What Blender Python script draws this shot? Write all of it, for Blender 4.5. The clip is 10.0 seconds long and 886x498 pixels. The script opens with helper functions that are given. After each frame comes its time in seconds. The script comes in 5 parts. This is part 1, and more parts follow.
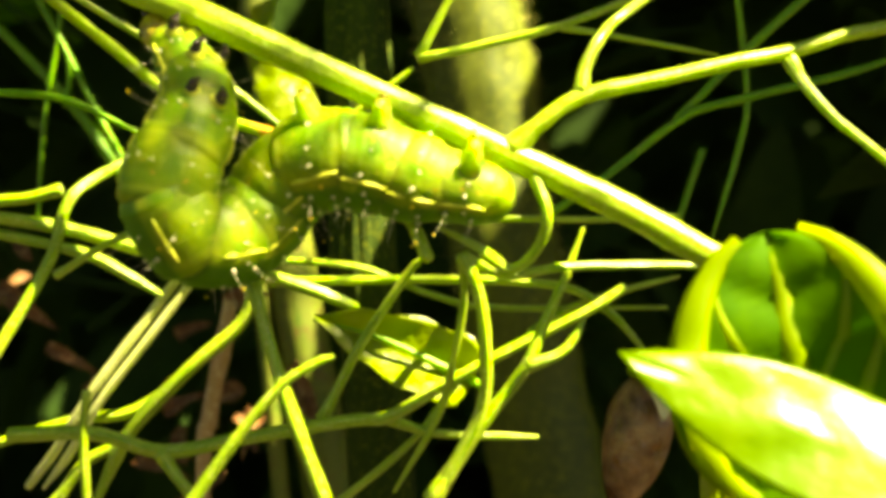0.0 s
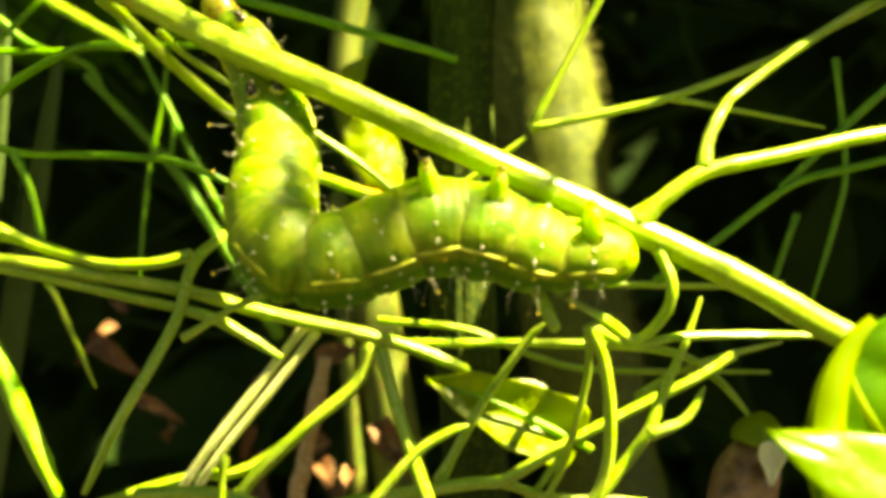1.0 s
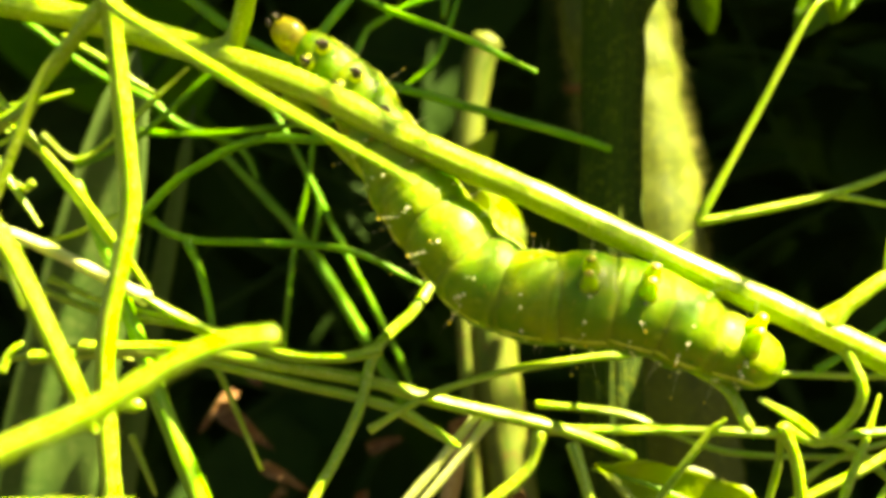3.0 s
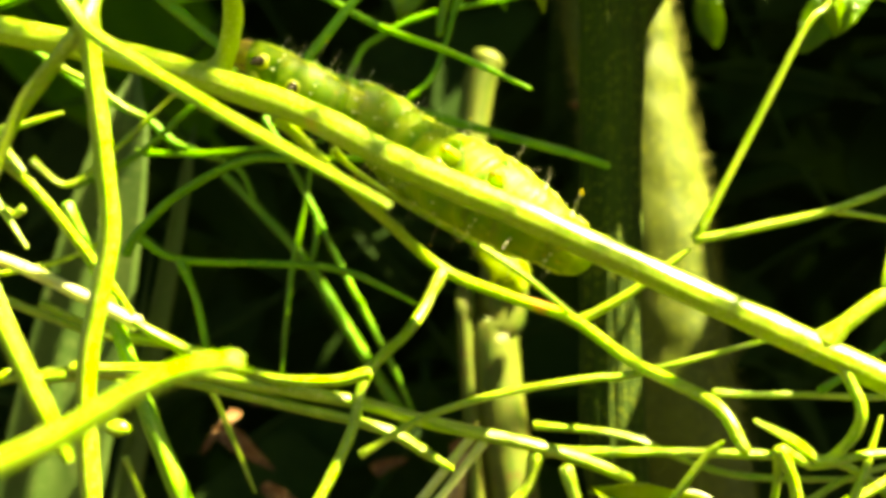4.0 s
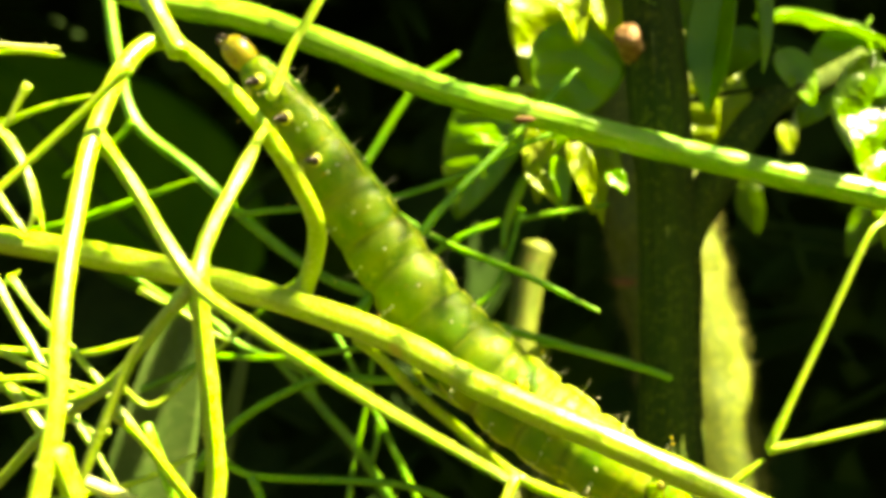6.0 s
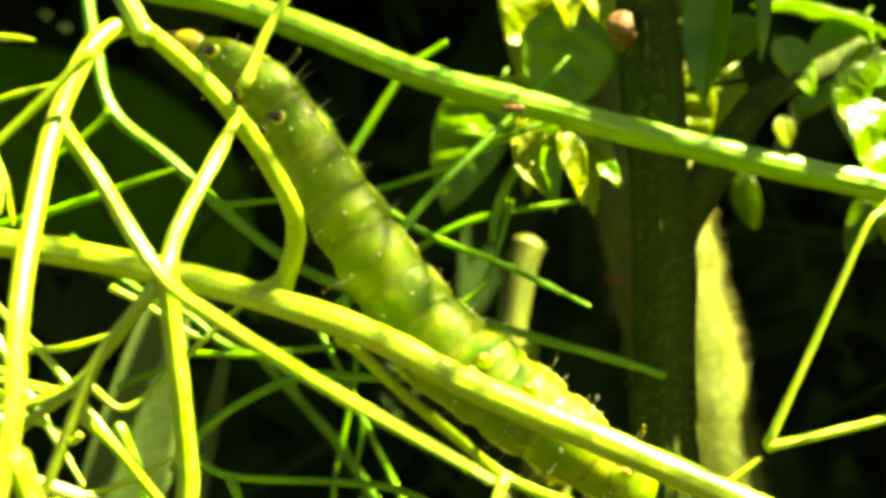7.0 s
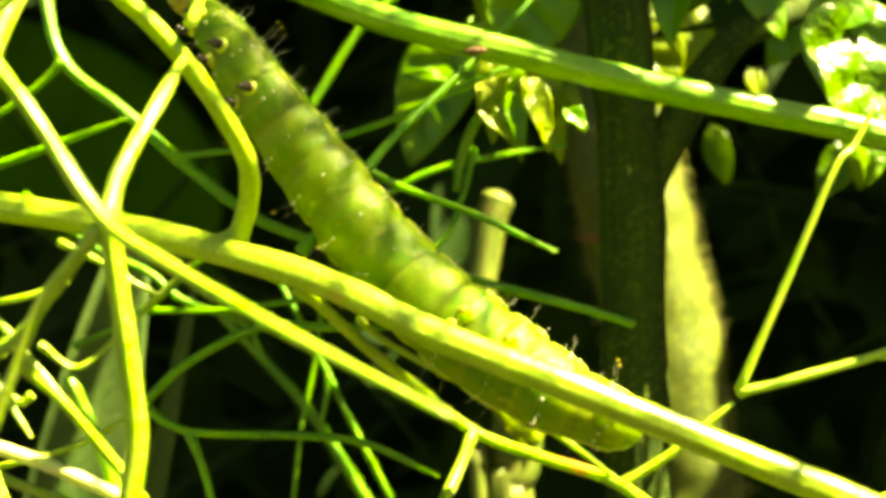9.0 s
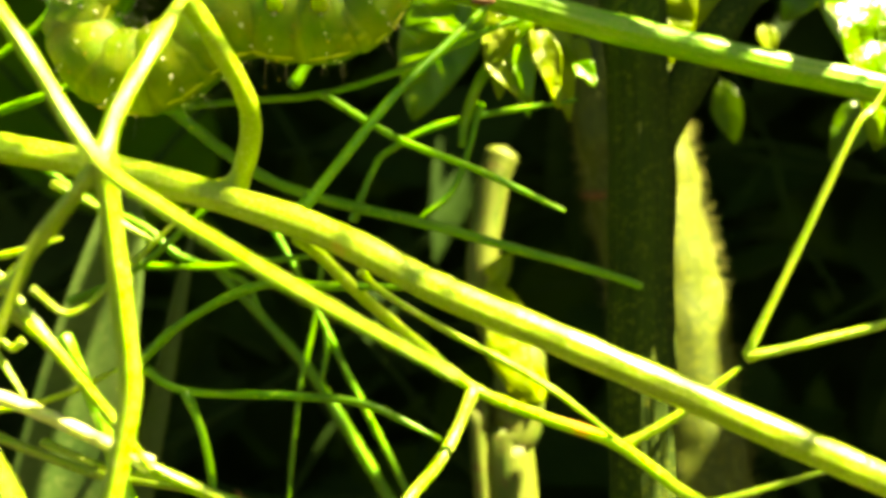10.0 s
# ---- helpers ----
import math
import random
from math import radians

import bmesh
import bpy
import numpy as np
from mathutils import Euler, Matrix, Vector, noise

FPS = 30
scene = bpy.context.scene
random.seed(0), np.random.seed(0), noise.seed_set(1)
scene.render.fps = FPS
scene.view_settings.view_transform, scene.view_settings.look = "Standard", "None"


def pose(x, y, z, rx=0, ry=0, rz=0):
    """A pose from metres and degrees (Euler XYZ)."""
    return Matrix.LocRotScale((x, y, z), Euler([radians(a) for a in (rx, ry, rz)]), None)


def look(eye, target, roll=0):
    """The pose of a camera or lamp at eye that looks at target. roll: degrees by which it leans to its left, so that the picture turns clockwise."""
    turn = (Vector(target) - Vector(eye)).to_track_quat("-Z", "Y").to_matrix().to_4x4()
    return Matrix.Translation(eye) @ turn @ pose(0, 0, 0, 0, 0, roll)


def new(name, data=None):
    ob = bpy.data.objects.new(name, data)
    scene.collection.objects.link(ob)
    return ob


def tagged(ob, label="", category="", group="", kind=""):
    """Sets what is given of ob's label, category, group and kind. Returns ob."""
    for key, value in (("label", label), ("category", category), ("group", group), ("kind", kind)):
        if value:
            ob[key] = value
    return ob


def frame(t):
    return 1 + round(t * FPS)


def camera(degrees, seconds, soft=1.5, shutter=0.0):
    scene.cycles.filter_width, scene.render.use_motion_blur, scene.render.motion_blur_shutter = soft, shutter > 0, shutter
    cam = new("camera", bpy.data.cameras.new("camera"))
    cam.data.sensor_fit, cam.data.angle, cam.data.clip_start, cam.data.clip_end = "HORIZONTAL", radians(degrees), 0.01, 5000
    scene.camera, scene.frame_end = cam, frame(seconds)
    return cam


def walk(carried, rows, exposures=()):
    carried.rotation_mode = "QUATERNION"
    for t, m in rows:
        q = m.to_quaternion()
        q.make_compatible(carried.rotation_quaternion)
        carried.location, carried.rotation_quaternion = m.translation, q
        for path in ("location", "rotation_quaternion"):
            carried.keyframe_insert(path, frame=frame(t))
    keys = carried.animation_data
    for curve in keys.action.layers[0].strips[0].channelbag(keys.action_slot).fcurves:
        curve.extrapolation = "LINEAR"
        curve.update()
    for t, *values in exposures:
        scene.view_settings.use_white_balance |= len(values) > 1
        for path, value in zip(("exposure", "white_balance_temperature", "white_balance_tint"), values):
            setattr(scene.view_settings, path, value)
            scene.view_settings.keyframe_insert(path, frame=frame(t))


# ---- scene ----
MM = 0.001


def eye(x, y, z, yaw, pitch, roll):
    """The camera's pose: millimetres, and degrees turned to the left, up and to its left."""
    cy, cp = math.cos(radians(yaw)), math.cos(radians(pitch))
    sy, sp = math.sin(radians(yaw)), math.sin(radians(pitch))
    at = Vector((x, y, z)) * MM
    return look(at, at + Vector((-sy * cp, cy * cp, sp)), roll)


cam = camera(45, 10.0, soft=4.4)
PATH = [
    (0.0, eye(1.81, -55.18, 2.98, 2.33, -2.17, -0.81)),
    (0.5, eye(-1.41, -56.69, 4.38, 3.03, -1.13, -0.34)),
    (1.0, eye(-4.19, -56.80, 5.17, 2.85, -0.57, -0.25)),
    (1.5, eye(-5.52, -57.04, 5.63, 2.81, -0.28, -0.11)),
    (2.0, eye(-11.36, -58.42, 8.21, 3.61, -0.30, 0.17)),
    (2.5, eye(-13.91, -58.85, 8.48, 3.44, 0.66, 0.31)),
    (2.7, eye(-15.68, -58.94, 9.40, 2.20, 0.42, 0.26)),
    (3.8, eye(-12.80, -58.19, 9.17, 3.41, 1.54, -0.24)),
    (4.0, eye(-13.21, -58.01, 9.58, 3.71, 1.48, -0.11)),
    (4.5, eye(-15.31, -58.21, 9.94, 4.05, 2.42, 0.61)),
    (5.0, eye(-16.75, -59.26, 11.40, 4.08, 4.36, 0.22)),
    (5.5, eye(-17.64, -60.33, 15.00, 4.22, 5.96, 0.05)),
    (6.0, eye(-17.71, -60.34, 17.03, 3.57, 6.81, 0.08)),
    (6.2, eye(-17.43, -60.04, 16.50, 4.05, 6.79, 0.21)),
    (7.3, eye(-17.09, -56.42, 17.39, 2.49, 6.93, -0.17)),
    (7.5, eye(-16.25, -55.61, 17.83, 1.74, 7.00, -0.68)),
    (8.0, eye(-15.59, -55.54, 16.88, 1.82, 6.80, -1.05)),
    (8.5, eye(-15.57, -55.41, 15.85, 2.24, 6.07, -0.93)),
    (9.0, eye(-16.16, -55.75, 14.70, 2.36, 6.03, -0.68)),
    (9.5, eye(-16.36, -54.98, 14.15, 2.14, 4.84, -0.70)),
    (10.0, eye(-16.79, -54.03, 15.16, 2.12, 3.53, -0.08)),
]
walk(cam, PATH, exposures=[(0.0, 2.85, 10700, -2), (1.0, 2.98, 10700, -2), (2.0, 3.05, 10700, -5), (4.5, 3.17, 10700, -7), (5.5, 3.2, 10700, -7), (10.0, 3.25, 10700, -7)])
# ---- end of path ----
# ---- light ----
cam.data.dof.use_dof = True
cam.data.dof.focus_distance, cam.data.dof.aperture_fstop = 0.060, 38.0
SUN = Vector((0.50, -0.21, 0.84)).normalized()
world = bpy.data.worlds.new("world")
scene.world = world
world.use_nodes = True
wn = world.node_tree.nodes
sky = wn.new("ShaderNodeTexSky")
sky.sky_type, sky.sun_disc = "NISHITA", False
sky.sun_elevation = math.asin(SUN.z)
sky.sun_rotation = math.atan2(SUN.x, SUN.y)
wn["Background"].inputs["Strength"].default_value = 0.013
world.node_tree.links.new(sky.outputs[0], wn["Background"].inputs["Color"])
sun_data = bpy.data.lights.new("sun", "SUN")
sun_data.energy, sun_data.angle, sun_data.color = 5.0, radians(0.5), (1.0, 0.91, 0.68)
sun = new("sun", sun_data)
sun.matrix_world = look(SUN, (0, 0, 0))


# ---- materials ----
PITCH = 2.9


def mixed(nt, fac, a, b):
    m = nt.nodes.new("ShaderNodeMix")
    m.data_type = "RGBA"
    nt.links.new(fac, m.inputs[0])
    for socket, v in ((m.inputs[6], a), (m.inputs[7], b)):
        if isinstance(v, tuple):
            socket.default_value = (*v, 1)
        else:
            nt.links.new(v, socket)
    return m.outputs[2]


def noise_fac(nt, scale, lo=0.35, hi=0.65, detail=4, stretch=(1, 1, 1), by="Object", own=True):
    co = nt.nodes.new("ShaderNodeTexCoord")
    mp = nt.nodes.new("ShaderNodeMapping")
    mp.inputs["Scale"].default_value = stretch
    n = nt.nodes.new("ShaderNodeTexNoise")
    n.noise_dimensions = "4D"
    info = nt.nodes.new("ShaderNodeObjectInfo")
    off = nt.nodes.new("ShaderNodeMath")
    off.operation = "MULTIPLY"
    off.inputs[1].default_value = 40.0
    nt.links.new(info.outputs["Random"], off.inputs[0])
    if own:
        nt.links.new(off.outputs[0], n.inputs["W"])
    n.inputs["Scale"].default_value, n.inputs["Detail"].default_value = scale, detail
    r = nt.nodes.new("ShaderNodeMapRange")
    r.inputs[1].default_value, r.inputs[2].default_value = lo, hi
    nt.links.new(co.outputs[by], mp.inputs[0])
    nt.links.new(mp.outputs[0], n.inputs["Vector"])
    nt.links.new(n.outputs[0], r.inputs[0])
    return r.outputs[0]


def surface(name, a, b, c=None, scale=900, fine=4000, rough=0.45, clear=0.0, sss=0.0, glow=None, bump=0.3, depth=0.00006, stretch=(1, 1, 1), spots=None, far=0.0016, stripes=None):
    """A plant-like surface: two colours in soft patches, a third in fine grain, with relief; glow: the share of light that goes through, and its colour."""
    mat = bpy.data.materials.new(name)
    mat.use_nodes = True
    nt = mat.node_tree
    p = nt.nodes["Principled BSDF"]
    col = mixed(nt, noise_fac(nt, scale, stretch=stretch), a, b)
    if c:
        col = mixed(nt, noise_fac(nt, fine, 0.52, 0.72), col, c)
    if stripes:
        col = mixed(nt, noise_fac(nt, 1.0, 0.50, 0.66, 3, (9, 0.25, 1), "UV"), col, stripes)
        col = mixed(nt, noise_fac(nt, 1.0, 0.54, 0.70, 2, (1.5, 0.9, 1), "UV"), col, b)
    if spots:
        col = mixed(nt, noise_fac(nt, spots[1], 0.68, 0.72, 1), col, spots[0])
    nt.links.new(col, p.inputs["Base Color"])
    p.inputs["Roughness"].default_value = rough
    p.inputs["Coat Weight"].default_value = clear
    p.inputs["Specular IOR Level"].default_value = 0.2 if rough > 0.7 else 0.5
    p.inputs["Coat Roughness"].default_value = 0.25
    if sss:
        p.inputs["Subsurface Weight"].default_value = sss
        p.inputs["Subsurface Radius"].default_value = (0.8, 1.0, 0.25)
        p.inputs["Subsurface Scale"].default_value = far
    bm_ = nt.nodes.new("ShaderNodeBump")
    bm_.inputs["Strength"].default_value, bm_.inputs["Distance"].default_value = bump, depth
    height = noise_fac(nt, fine * 0.6, 0.2, 0.8, stretch=stretch)
    if stripes:
        add = nt.nodes.new("ShaderNodeMath")
        add.operation = "MULTIPLY_ADD"
        add.inputs[1].default_value = 2.2
        nt.links.new(noise_fac(nt, 1.0, 0.3, 0.7, 2, (16, 0.12, 1), "UV"), add.inputs[0])
        nt.links.new(height, add.inputs[2])
        height = add.outputs[0]
    nt.links.new(height, bm_.inputs["Height"])
    nt.links.new(bm_.outputs[0], p.inputs["Normal"])
    if glow:
        share, tint = glow
        tr = nt.nodes.new("ShaderNodeBsdfTranslucent")
        tr.inputs[0].default_value = (*tint, 1)
        ms = nt.nodes.new("ShaderNodeMixShader")
        ms.inputs[0].default_value = share
        nt.links.new(p.outputs[0], ms.inputs[1])
        nt.links.new(tr.outputs[0], ms.inputs[2])
        nt.links.new(ms.outputs[0], nt.nodes["Material Output"].inputs["Surface"])
    return mat


STEM = surface("fennel_stem", (0.24, 0.39, 0.022), (0.32, 0.46, 0.038), (0.47, 0.56, 0.15), scale=420, fine=5200, rough=0.36, clear=0.22, sss=0.6, far=0.0012, bump=0.45, depth=0.00006, spots=((0.52, 0.30, 0.05), 230))
TWIG = surface("fennel_twig", (0.23, 0.41, 0.018), (0.36, 0.51, 0.05), (0.56, 0.64, 0.22), scale=260, fine=6500, rough=0.30, clear=0.35, sss=0.5, far=0.0007, bump=0.6, stripes=(0.16, 0.34, 0.010))
STEM_GREEN = surface("ribbed_green_stem", (0.11, 0.36, 0.012), (0.20, 0.46, 0.02), (0.34, 0.54, 0.08), scale=350, fine=5000, rough=0.36, clear=0.15, sss=0.35, far=0.0006, bump=0.5, stripes=(0.30, 0.52, 0.07))
# darker copy of the twig green: shade behind the stem put into the colour
TWIG_SHADE_TINT = surface("shade_tinted_twig", (0.05, 0.20, 0.004), (0.11, 0.30, 0.006), (0.20, 0.37, 0.02), scale=300, fine=4000, rough=0.45, clear=0.05, sss=0.35)
# pale stalk colour, with direct sun on the stalks put in too
PALE_SUNLIT = surface("pale_sunlit_stalk", (0.54, 0.66, 0.18), (0.64, 0.72, 0.32), (0.74, 0.78, 0.48), scale=400, fine=4000, rough=0.4, clear=0.1, sss=0.2)
SKIN_BASE = surface("larva_leg_skin", (0.20, 0.36, 0.02), (0.34, 0.44, 0.05), (0.46, 0.50, 0.12), scale=330, fine=2200, rough=0.5, clear=0.05, sss=0.95, bump=0.35, depth=0.0001, far=0.0028)
def larva_skin():
    """Clear green skin, mottled along the whole body by its own lengthwise map: u in millimetres from tail to head, v round the body from the belly."""
    mat = surface("larva_skin", (0.20, 0.42, 0.014), (0.40, 0.56, 0.02), (0.5, 0.62, 0.08), scale=500, fine=2600, rough=0.5, clear=0.04, sss=0.95, bump=0.5, depth=0.00012, far=0.0027)
    nt = mat.node_tree
    p = nt.nodes["Principled BSDF"]
    col = mixed(nt, noise_fac(nt, 1.0, 0.36, 0.66, 3, (0.42, 3.2, 1), "UV", False), (0.10, 0.235, 0.007), (0.25, 0.335, 0.02))
    col = mixed(nt, noise_fac(nt, 1.0, 0.56, 0.74, 3, (0.8, 6, 1), "UV", False), col, (0.07, 0.22, 0.010))
    col = mixed(nt, noise_fac(nt, 1.0, 0.67, 0.72, 1, (1.9, 14, 1), "UV", False), col, (0.36, 0.28, 0.03))
    col = mixed(nt, noise_fac(nt, 1.0, 0.60, 0.74, 2, (0.8, 5, 1), "UV", False), col, (0.36, 0.44, 0.05))
    uv = nt.nodes.new("ShaderNodeTexCoord")
    sep = nt.nodes.new("ShaderNodeSeparateXYZ")
    nt.links.new(uv.outputs["UV"], sep.inputs[0])

    def step(source, lo, hi, top):
        r = nt.nodes.new("ShaderNodeMapRange")
        r.interpolation_type = "SMOOTHSTEP"
        r.inputs[1].default_value, r.inputs[2].default_value, r.inputs[4].default_value = lo, hi, top
        nt.links.new(source, r.inputs[0])
        return r.outputs[0]

    # paler skin in the folds between the rings
    fold = nt.nodes.new("ShaderNodeMath")
    fold.operation = "PINGPONG"
    fold.inputs[1].default_value = PITCH / 2
    nt.links.new(sep.outputs[0], fold.inputs[0])
    col = mixed(nt, step(fold.outputs[0], PITCH * 0.40, PITCH * 0.49, 0.18), col, (0.46, 0.54, 0.06))
    # darker green along the back, with a wavering edge
    col = mixed(nt, step(sep.outputs[1], 0.52, 0.58, 0.92), col, (0.05, 0.17, 0.004))
    nt.links.new(col, p.inputs["Base Color"])
    p.inputs["Specular IOR Level"].default_value = 0.3
    return mat


SKIN = larva_skin()
FOLD = surface("larva_fold", (0.46, 0.56, 0.04), (0.60, 0.66, 0.09), scale=800, rough=0.5)
WHITE = surface("white_mark", (0.74, 0.75, 0.42), (0.8, 0.8, 0.5), scale=2000, rough=0.5, sss=0.3)
AMBER = surface("amber_mark", (0.75, 0.55, 0.03), (0.8, 0.65, 0.06), scale=2000, rough=0.4, sss=0.3)
BLACK = surface("black_shell", (0.012, 0.010, 0.006), (0.04, 0.025, 0.012), scale=2500, rough=0.25, clear=0.5)
HEAD = surface("larva_head", (0.34, 0.35, 0.025), (0.38, 0.31, 0.035), (0.14, 0.07, 0.012), scale=1500, fine=2600, rough=0.3, clear=0.3, sss=0.6)
BRISTLE = surface("bristle", (0.72, 0.72, 0.55), (0.6, 0.62, 0.4), scale=3000, rough=0.35)
LEAF = surface("leaf", (0.06, 0.21, 0.004), (0.15, 0.34, 0.008), (0.22, 0.40, 0.02), scale=420, fine=330, rough=0.34, clear=0.2, glow=(0.40, (0.45, 0.68, 0.03)), bump=1.0, depth=0.0007)
LEAF_NEAR = surface("bright_leaf", (0.07, 0.17, 0.002), (0.12, 0.23, 0.004), (0.15, 0.26, 0.008), scale=110, fine=700, rough=0.40, clear=0.12, glow=(0.40, (0.30, 0.46, 0.005)), bump=0.8, depth=0.0003)
LEAF_SHINE = surface("glossy_lobe", (0.12, 0.25, 0.003), (0.17, 0.30, 0.006), (0.20, 0.33, 0.01), scale=140, fine=600, rough=0.36, clear=0.45, glow=(0.45, (0.36, 0.56, 0.006)), bump=0.5, depth=0.0004)
LEAF_VEIN = surface("leaf_vein", (0.22, 0.36, 0.008), (0.30, 0.44, 0.014), scale=300, fine=900, rough=0.45, glow=(0.5, (0.62, 0.78, 0.02)), bump=0.4)
# darker leaf green: the shade on the blade's unlit face is put in
LEAF_SHADE_SIDE = surface("shade_side_leaf", (0.045, 0.16, 0.002), (0.08, 0.22, 0.003), (0.10, 0.25, 0.005), scale=110, fine=700, rough=0.75, glow=(0.5, (0.28, 0.58, 0.005)), bump=0.4, depth=0.0002)
LEAF_GLOSS = surface("crinkled_leaf", (0.06, 0.18, 0.003), (0.12, 0.26, 0.006), (0.17, 0.31, 0.015), scale=300, fine=420, rough=0.28, clear=0.4, glow=(0.35, (0.34, 0.50, 0.02)), bump=1.0, depth=0.0012)
# near-black leaf green: the shade of the background is put into the colour
LEAF_SHADE_TINT = surface("shade_tinted_leaf", (0.011, 0.034, 0.004), (0.020, 0.055, 0.006), (0.028, 0.07, 0.008), scale=200, fine=1500, rough=0.75, glow=(0.15, (0.08, 0.17, 0.01)), bump=0.5, depth=0.0003)
LEAF_YELLOW = surface("young_leaf", (0.19, 0.31, 0.008), (0.29, 0.41, 0.018), (0.40, 0.48, 0.08), scale=300, fine=700, rough=0.36, clear=0.2, glow=(0.45, (0.44, 0.56, 0.02)), bump=1.0, depth=0.0006)
LEAF_GREY = surface("grey_leaf", (0.045, 0.11, 0.018), (0.08, 0.15, 0.03), (0.15, 0.22, 0.06), scale=200, fine=2500, rough=0.6, glow=(0.25, (0.4, 0.55, 0.2)))
VEIN = surface("vein", (0.13, 0.32, 0.02), (0.18, 0.38, 0.03), scale=900, rough=0.4, sss=0.3)
BARK = surface("dark_stem", (0.010, 0.028, 0.003), (0.036, 0.066, 0.006), (0.09, 0.115, 0.012), scale=320, fine=2600, rough=0.85, bump=0.8, depth=0.0003, stretch=(1, 1, 0.12))
HAIRY = surface("downy_stem", (0.035, 0.065, 0.002), (0.09, 0.125, 0.004), (0.18, 0.21, 0.014), scale=220, fine=1800, rough=0.6, sss=0.6, bump=0.5, depth=0.00015, stretch=(1, 1, 0.2))
DOWN = surface("down", (0.40, 0.44, 0.10), (0.56, 0.58, 0.22), scale=3000, rough=0.4)
STRAW = surface("straw_stalk", (0.06, 0.10, 0.008), (0.14, 0.18, 0.022), (0.11, 0.07, 0.016), scale=200, fine=1500, rough=0.6, sss=0.2, stretch=(1, 1, 0.2), stripes=(0.05, 0.11, 0.006))
DRY = surface("dry_brown", (0.09, 0.035, 0.012), (0.20, 0.09, 0.03), (0.42, 0.28, 0.14), scale=500, fine=2200, rough=0.6, bump=0.8, depth=0.0003)
POD = surface("brown_pod", (0.075, 0.024, 0.005), (0.42, 0.26, 0.14), (0.20, 0.07, 0.008), scale=520, fine=1100, rough=0.3, clear=0.5, bump=1.0, depth=0.0008)
BLEACHED = surface("bleached_wood", (0.42, 0.28, 0.13), (0.66, 0.54, 0.34), (0.76, 0.66, 0.46), scale=260, fine=2500, rough=0.6, bump=0.6, depth=0.0002, stretch=(1, 1, 0.2))
SOIL = surface("soil", (0.012, 0.009, 0.006), (0.028, 0.02, 0.012), (0.04, 0.03, 0.02), scale=60, fine=400, rough=0.95, bump=1.0, depth=0.002)


# ---- builders ----
def part(name, bm, material, parent, label=""):
    """One mesh object from a bmesh in millimetres of the world, under a thing or a part."""
    me = bpy.data.meshes.new(name)
    at = Vector()
    up = parent
    while up is not None:
        at += Vector(up.location)
        up = up.parent
    for v in bm.verts:
        v.co = v.co * MM - at
    bm.to_mesh(me)
    bm.free()
    me.polygons.foreach_set("use_smooth", [True] * len(me.polygons))
    me.materials.append(material)
    ob = new(name, me)
    ob.parent = parent
    return tagged(ob, label)


def thing(name, label, category, at=(0, 0, 0), kind="", group=""):
    ob = new(name)
    ob.empty_display_size = 0.002
    ob.location = Vector(at) * MM
    return tagged(ob, label, category, group, kind)


def curve_points(points, steps=6):
    """A smooth line through the points."""
    p = [Vector(q) for q in points]
    p = [p[0] * 2 - p[1], *p, p[-1] * 2 - p[-2]]
    out = []
    for i in range(1, len(p) - 2):
        a, b, c, d = p[i - 1:i + 3]
        for k in range(steps):
            t = k / steps
            out.append(0.5 * (2 * b + (c - a) * t + (2 * a - 5 * b + 4 * c - d) * t * t + (3 * b - a - 3 * c + d) * t ** 3))
    out.append(p[-2])
    return out


def sweep(bm, line, radii, sides=10, ribs=0, rib=0.06, wobble=0.0, seed=0):
    """A closed tube along a line with a radius for each point."""
    rings = []
    ref = Vector((0.2, -0.9, 0.3))
    uv = bm.loops.layers.uv.verify()
    run = [0.0]
    for a, b in zip(line, line[1:]):
        run.append(run[-1] + (b - a).length)
    for i, q in enumerate(line):
        d = (line[min(i + 1, len(line) - 1)] - line[max(i - 1, 0)]).normalized()
        u = (ref - d * ref.dot(d)).normalized()
        w = d.cross(u)
        ref = u
        ring = []
        for k in range(sides):
            a = 2 * math.pi * k / sides
            r = radii[i] * (1 + (rib * math.cos(ribs * a) if ribs else 0))
            if wobble:
                r *= 1 + wobble * noise.noise(q * 0.35 + Vector((seed, math.cos(a), math.sin(a))))
            ring.append(bm.verts.new(q + (u * math.cos(a) + w * math.sin(a)) * r))
        rings.append(ring)
    for i, (a, b) in enumerate(zip(rings, rings[1:])):
        for k in range(sides):
            face = bm.faces.new((a[k], a[(k + 1) % sides], b[(k + 1) % sides], b[k]))
            for loop, (du, dv) in zip(face.loops, ((0, 0), (1, 0), (1, 1), (0, 1))):
                loop[uv].uv = ((k + du) / sides, run[i + dv])
    bm.faces.new(rings[0][::-1])
    bm.faces.new(rings[-1])


KINDS = {"main_stem": (STEM, 36, 9), "side_branch": (STEM, 24, 6), "frond_stalk": (STEM, 24, 6), "stalk": (TWIG, 20, 5), "leaflet": (TWIG, 16, 4)}
# sprigs that take the twig green with shade put in
SHADE = {"fennel_sprig": TWIG_SHADE_TINT}
count = [0]


